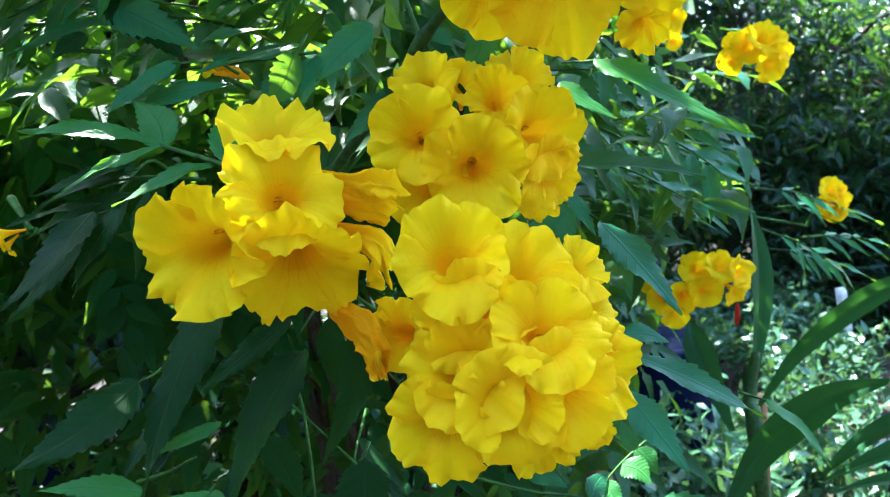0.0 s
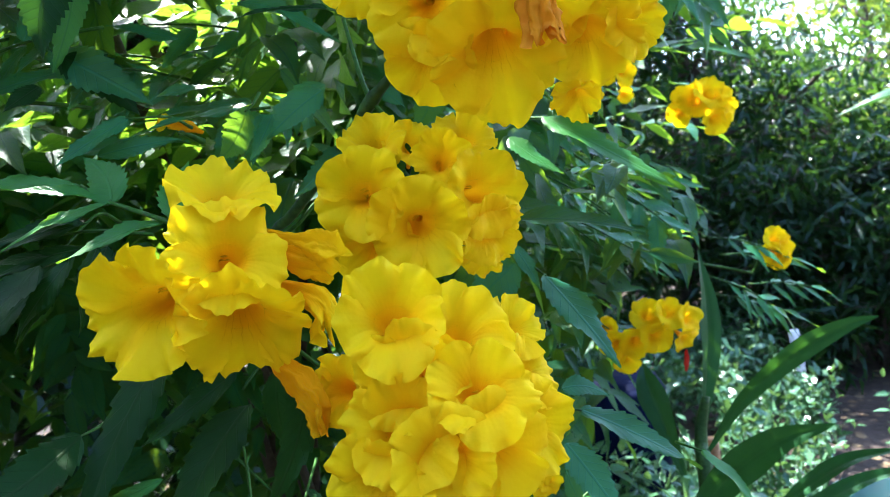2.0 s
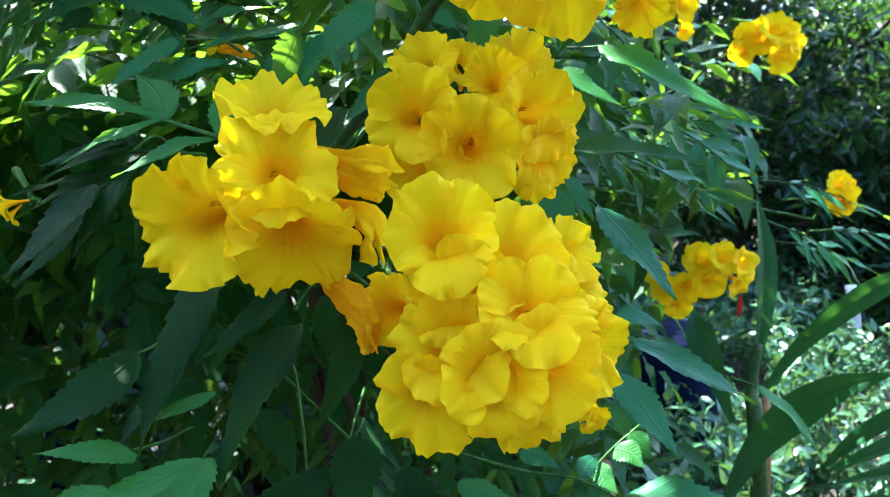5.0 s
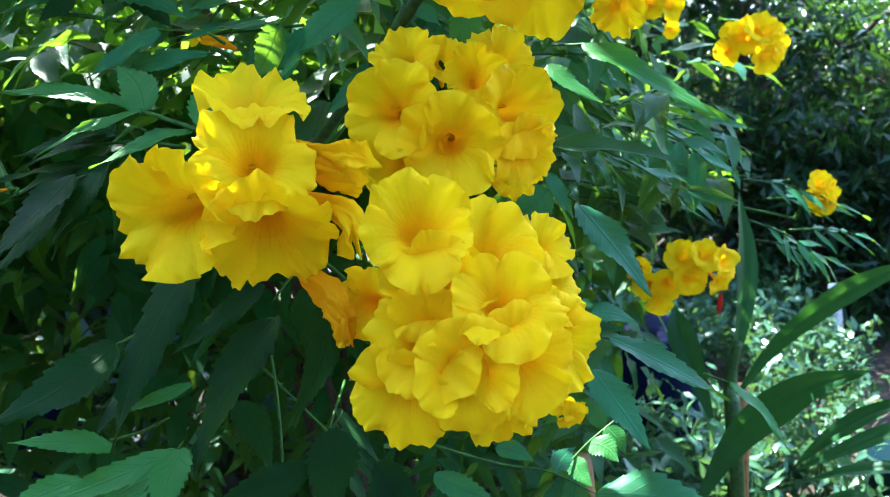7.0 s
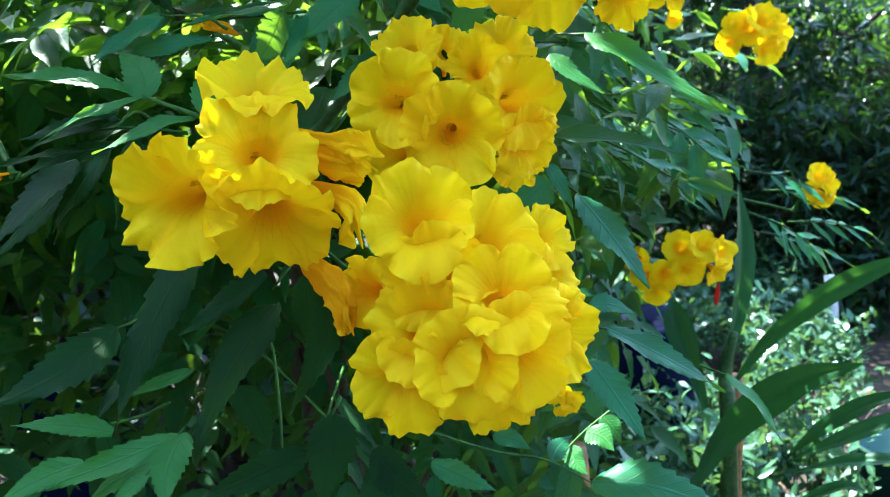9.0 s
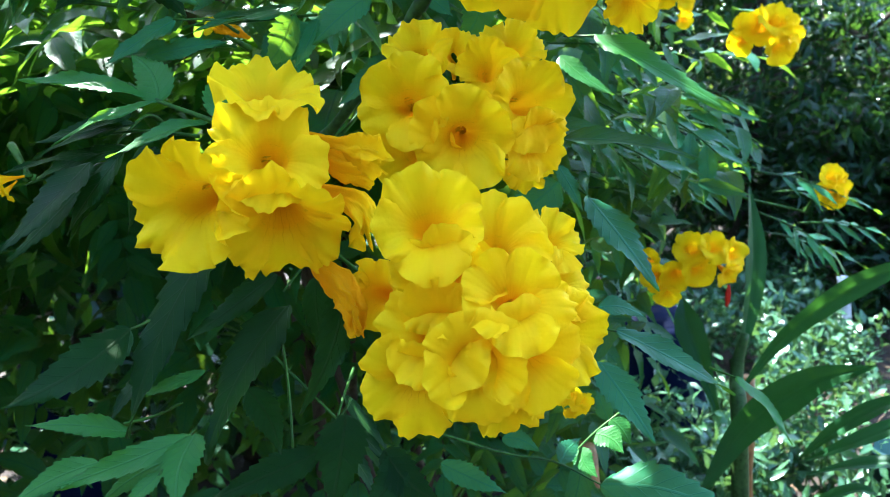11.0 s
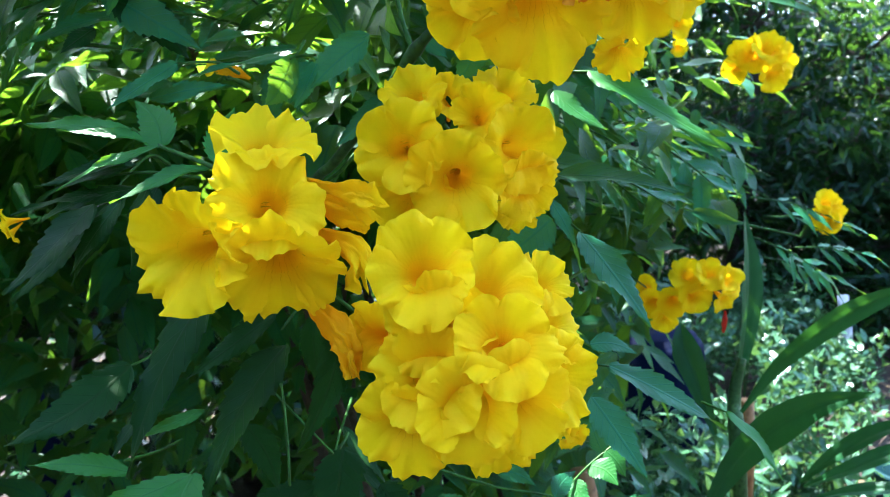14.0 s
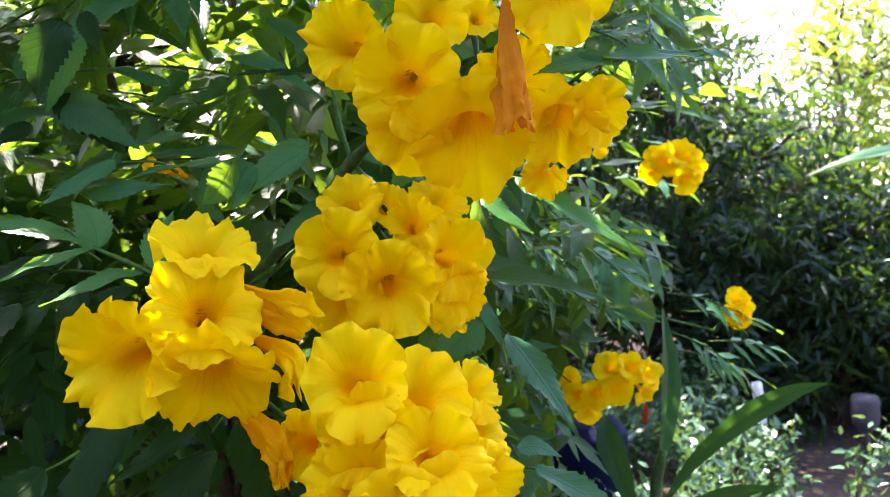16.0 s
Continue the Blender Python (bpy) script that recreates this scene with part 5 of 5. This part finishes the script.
def reach_of_sprays(p):
    """How far sideways the sprays of leaves reach, wider in the shrub's upper part."""
    rise = (p.z - 1.35) / p.y
    return p.y * float(np.interp(rise, (-0.32, -0.20, -0.165, -0.13, -0.015, 0.03, 0.12, 0.20), (0.24, 0.28, 0.35, 0.44, 0.455, 0.49, 0.51, 0.53)))


def within_sprays(p):
    return p.x < reach_of_sprays(p)


def leafy_twigs(box, number, store, look_label, drift):
    """Single pinnate leaves, each with its own leaflets, at the shrub's outer face."""
    (x0, x1), (y0, y1), (z0, z1) = box
    for _ in range(number):
        p = Vector((r.uniform(x0, x1), r.uniform(y0, y1), r.uniform(z0, z1)))
        if p.x < -0.14 and p.z < 1.46:
            continue
        if p.x > reach_of_sprays(p) - 0.06 or not stands_free(p):
            continue
        way = Vector((drift * r.uniform(0.2, 1.0) + r.uniform(-0.4, 0.4), r.uniform(-0.7, -0.1), r.uniform(-0.45, 0.15))).normalized()
        face = Vector((r.uniform(-0.4, 0.4), r.uniform(-1.2, -0.4), 1.0))
        length = r.uniform(0.09, 0.135)
        made = [(k, m) for k, m in pinnate_poses(r, p, way, face, length, int(r.integers(2, 4)), len(store)) if stands_free(m.translation + m.to_3x3() @ Vector((0.5, 0, 0)))]
        made = [(k, m) for k, m in made if not any(in_hollow(m.translation + m.to_3x3() @ Vector((s, 0, 0))) for s in (0.5, 1.0))]
        made = clear_of_chinks(made)
        made = [(k, m) for k, m in made if within_sprays(m.translation + m.to_3x3() @ Vector((0.7, 0, 0)))]
        if len(made) < 3:
            continue
        stalk = part("leaf_stalk", tube("leaf_stalk", [p, p + way * length * 0.45, p + way * length * 0.82 - Vector((0, 0, 0.008))], [0.0011, 0.0009, 0.0006], STEM, 6), shrub, SHRUB, look_label)
        for k, m in made:
            part("leaflet", store[k], stalk, m @ Matrix.Diagonal((1.0, 1.12, 1.0, 1.0)))


leafy_twigs(((-0.36, -0.03), (0.41, 0.60), (1.38, 1.64)), 84, GLOSSY_LIT, "pinnate leaf with shiny blue-green leaflets lightened as if skylit", -0.8)
leafy_twigs(((0.12, 0.42), (0.52, 0.98), (1.20, 1.52)), 44, GLOSSY_LIT, "pinnate leaf with shiny blue-green leaflets lightened as if skylit", 0.8)
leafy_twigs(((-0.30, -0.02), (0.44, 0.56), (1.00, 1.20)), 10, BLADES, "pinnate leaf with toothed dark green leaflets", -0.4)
leafy_twigs(((0.03, 0.20), (0.46, 0.62), (1.02, 1.15)), 14, GLOSSY_LIT, "pinnate leaf with shiny blue-green leaflets lightened as if skylit", 0.5)

leafy_twigs(((0.12, 0.26), (0.60, 0.95), (1.40, 1.62)), 34, GLOSSY_LIT, "pinnate leaf with shiny blue-green leaflets lightened as if skylit", 0.8)

leafy_twigs(((0.20, 0.38), (0.60, 0.90), (1.48, 1.66)), 30, GLOSSY_LIT, "pinnate leaf with shiny blue-green leaflets lightened as if skylit", 0.8)

# arching sprays towards the garden bed, layer over layer
def fronds(number, spread, near, far, rises, store, look_label):
    """Pinnate leaves that arch outwards and droop at their tips."""
    done = 0
    while done < number:
        y = r.uniform(near, far)
        p = Vector((y * r.uniform(*spread), y, 1.35 + y * r.uniform(*rises)))
        length = r.uniform(0.10, 0.155)
        way = Vector((r.uniform(0.5, 1.0), r.uniform(-0.6, 0.1), r.uniform(-0.55, -0.05))).normalized()
        done += 1
        if p.x > reach_of_sprays(p) - 0.05 or not stands_free(p):
            continue
        face = Vector((r.uniform(-0.2, 0.3), r.uniform(-0.45, 0.15), 1.0))
        made = pinnate_poses(r, p, way, face, length, int(r.integers(2, 4)), len(store))
        made = clear_of_chinks([(k, m) for k, m in made if all(stands_free(m.translation + m.to_3x3() @ Vector((s, 0, 0))) for s in (0.3, 0.9))])
        made = [(k, m) for k, m in made if within_sprays(m.translation + m.to_3x3() @ Vector((0.8, 0, 0)))]
        if len(made) < 3:
            continue
        stalk = part("leaf_stalk", tube("leaf_stalk", [p, p + way * length * 0.45, p + way * length * 0.82 - Vector((0, 0, 0.012))], [0.0011, 0.0009, 0.0006], STEM, 6), shrub, SHRUB, look_label)
        for k, m in made:
            part("leaflet", store[k], stalk, m @ Matrix.Diagonal((1.05, 0.86, 1.0, 1.0)))


fronds(120, (0.16, 0.48), 0.50, 0.95, (-0.26, 0.16), GLOSSY_LIT, "drooping pinnate leaf with narrow blue-green leaflets lightened as if skylit")
# a leafy twig that carries the single flower head out over the bed
for x, y, z, way in ((0.40, 0.90, 1.252, (0.9, -0.2, -0.2)), (0.43, 0.92, 1.222, (1.0, -0.1, -0.05)), (0.47, 0.93, 1.176, (1.0, -0.1, -0.05)), (0.39, 0.88, 1.205, (0.8, -0.3, -0.4)), (0.41, 0.91, 1.172, (0.9, -0.3, -0.2))):
    way, p = Vector(way).normalized(), Vector((x, y, z))
    stalk = part("leaf_stalk", tube("leaf_stalk", [p, p + way * 0.05, p + way * 0.085 - Vector((0, 0, 0.008))], [0.0011, 0.0009, 0.0006], STEM, 6), shrub, SHRUB, "small pinnate leaf on a thin outer twig")
    for k, m in pinnate_poses(r, p, way, (0.1, -0.4, 1.0), 0.11, 3, len(GLOSSY_LIT)):
        part("leaflet", GLOSSY_LIT[k], stalk, m @ Matrix.Diagonal((1.0, 0.85, 1.0, 1.0)))
part("branch", tube("branch", [(0.20, 1.05, 1.20), (0.34, 0.96, 1.225), (0.43, 0.93, 1.205), (0.48, 0.93, 1.19)], [0.003, 0.0022, 0.0016, 0.0012], STEM, 8), shrub, SHRUB)

poses, deep = [], []
count = 0
while count < 5000:
    p = Vector((r.uniform(-1.5, 0.5), 0.15 + 1.5 * r.uniform() ** 1.5, r.uniform(0.5, 2.2)))
    if not in_shrub(p) or not stands_free(p):
        continue
    if p.z > 1.53 and r.uniform() < (0.80 if p.x < -0.14 else 0.08):
        continue
    count += 1
    if p.x > 0.06 and p.y > 0.6 and p.z > 1.62 and r.uniform() < 0.6:
        continue
    if p.z < 1.28 and p.x < 0.02 and r.uniform() < 0.7:
        continue
    way = Vector((p.x * 0.4 + r.uniform(-0.8, 0.8), -0.55 + r.uniform(-0.6, 0.6), r.uniform(-0.55, 0.25)))
    face = Vector((r.uniform(-0.5, 0.5), r.uniform(-0.5, 0.2) if p.x > 0.1 else r.uniform(-1.0, 0.1), 1.0))
    tufts = pinnate_poses(r, p, way, face, r.uniform(0.10, 0.17), int(r.integers(1, 4)), len(SERRATE))
    (poses if p.y < 0.85 else deep).extend([(k, m) for k, m in tufts if stands_free(m.translation + m.to_3x3() @ Vector((0.6, 0, 0)))])
# added inner layer of leaves that catches the sun above the lower ones
for _ in range(420):
    p = Vector((r.uniform(-1.2, 0.05), r.uniform(0.74, 1.7), r.uniform(1.27, 1.46)))
    deep += pinnate_poses(r, p, random_way(r, -0.3), (r.uniform(-0.4, 0.4), r.uniform(-0.4, 0.4), 1.0), r.uniform(0.12, 0.18), 3, len(PLAIN_BLADES))
# leaves added as a roof that keeps the sun out of the shrub's hollow
for _ in range(560):
    p = Vector((r.uniform(-1.3, 0.02), r.uniform(0.86, 1.75), r.uniform(1.50, 1.64)))
    deep += pinnate_poses(r, p, random_way(r, -0.2), (r.uniform(-0.4, 0.4), r.uniform(-0.3, 0.6), 1.0), r.uniform(0.14, 0.19), 3, len(PLAIN_BLADES))
# unseen leaves added above the flower heads to keep the sun off them
for _ in range(540):
    p = Vector((r.uniform(-0.30, 0.22), r.uniform(0.32, 0.66), r.uniform(1.70, 2.2)))
    if p.x < -0.10 and r.uniform() < 0.6:
        continue
    way = random_way(r, -0.2)
    deep += pinnate_poses(r, p, way, (r.uniform(-0.5, 0.5), r.uniform(-0.5, 0.5), 1.0), r.uniform(0.12, 0.18), 3, len(SERRATE))
# added clumps of leaves that keep the sun off three lower spots
for x, y, z in ((-0.070, 0.252, 1.268), (0.083, 0.300, 1.173), (-0.069, 0.264, 1.276)):
    for k in range(7):
        p = Vector((x, y, z)) + SUN_DIR * (0.42 + 0.03 * k) + random_way(r) * 0.02
        deep += pinnate_poses(r, p, random_way(r, -0.1), SUN_DIR + random_way(r) * 0.3, 0.13, 3, len(PLAIN_BLADES))


def trimmed(poses):
    """The mass without leaves that would stick out beyond the sprays or close the hollow."""
    out = []
    for k, m in poses:
        p = m.translation + m.to_3x3() @ Vector((0.6, 0, 0))
        if p.y < 1.0 and not within_sprays(p) or in_hollow(p):
            continue
        if (p.x < -0.3 or p.y > 1.2) and ((p.x + 0.5) / 1.0) ** 4 + ((p.y - 1.1) / 0.8) ** 4 + ((p.z - 1.3) / 0.85) ** 4 > 1.0 + 0.5 * math.sin(40 * p.x) * math.sin(31 * p.y):
            continue
        out.append((k, m))
    return out


poses, deep = trimmed(poses), trimmed(deep)
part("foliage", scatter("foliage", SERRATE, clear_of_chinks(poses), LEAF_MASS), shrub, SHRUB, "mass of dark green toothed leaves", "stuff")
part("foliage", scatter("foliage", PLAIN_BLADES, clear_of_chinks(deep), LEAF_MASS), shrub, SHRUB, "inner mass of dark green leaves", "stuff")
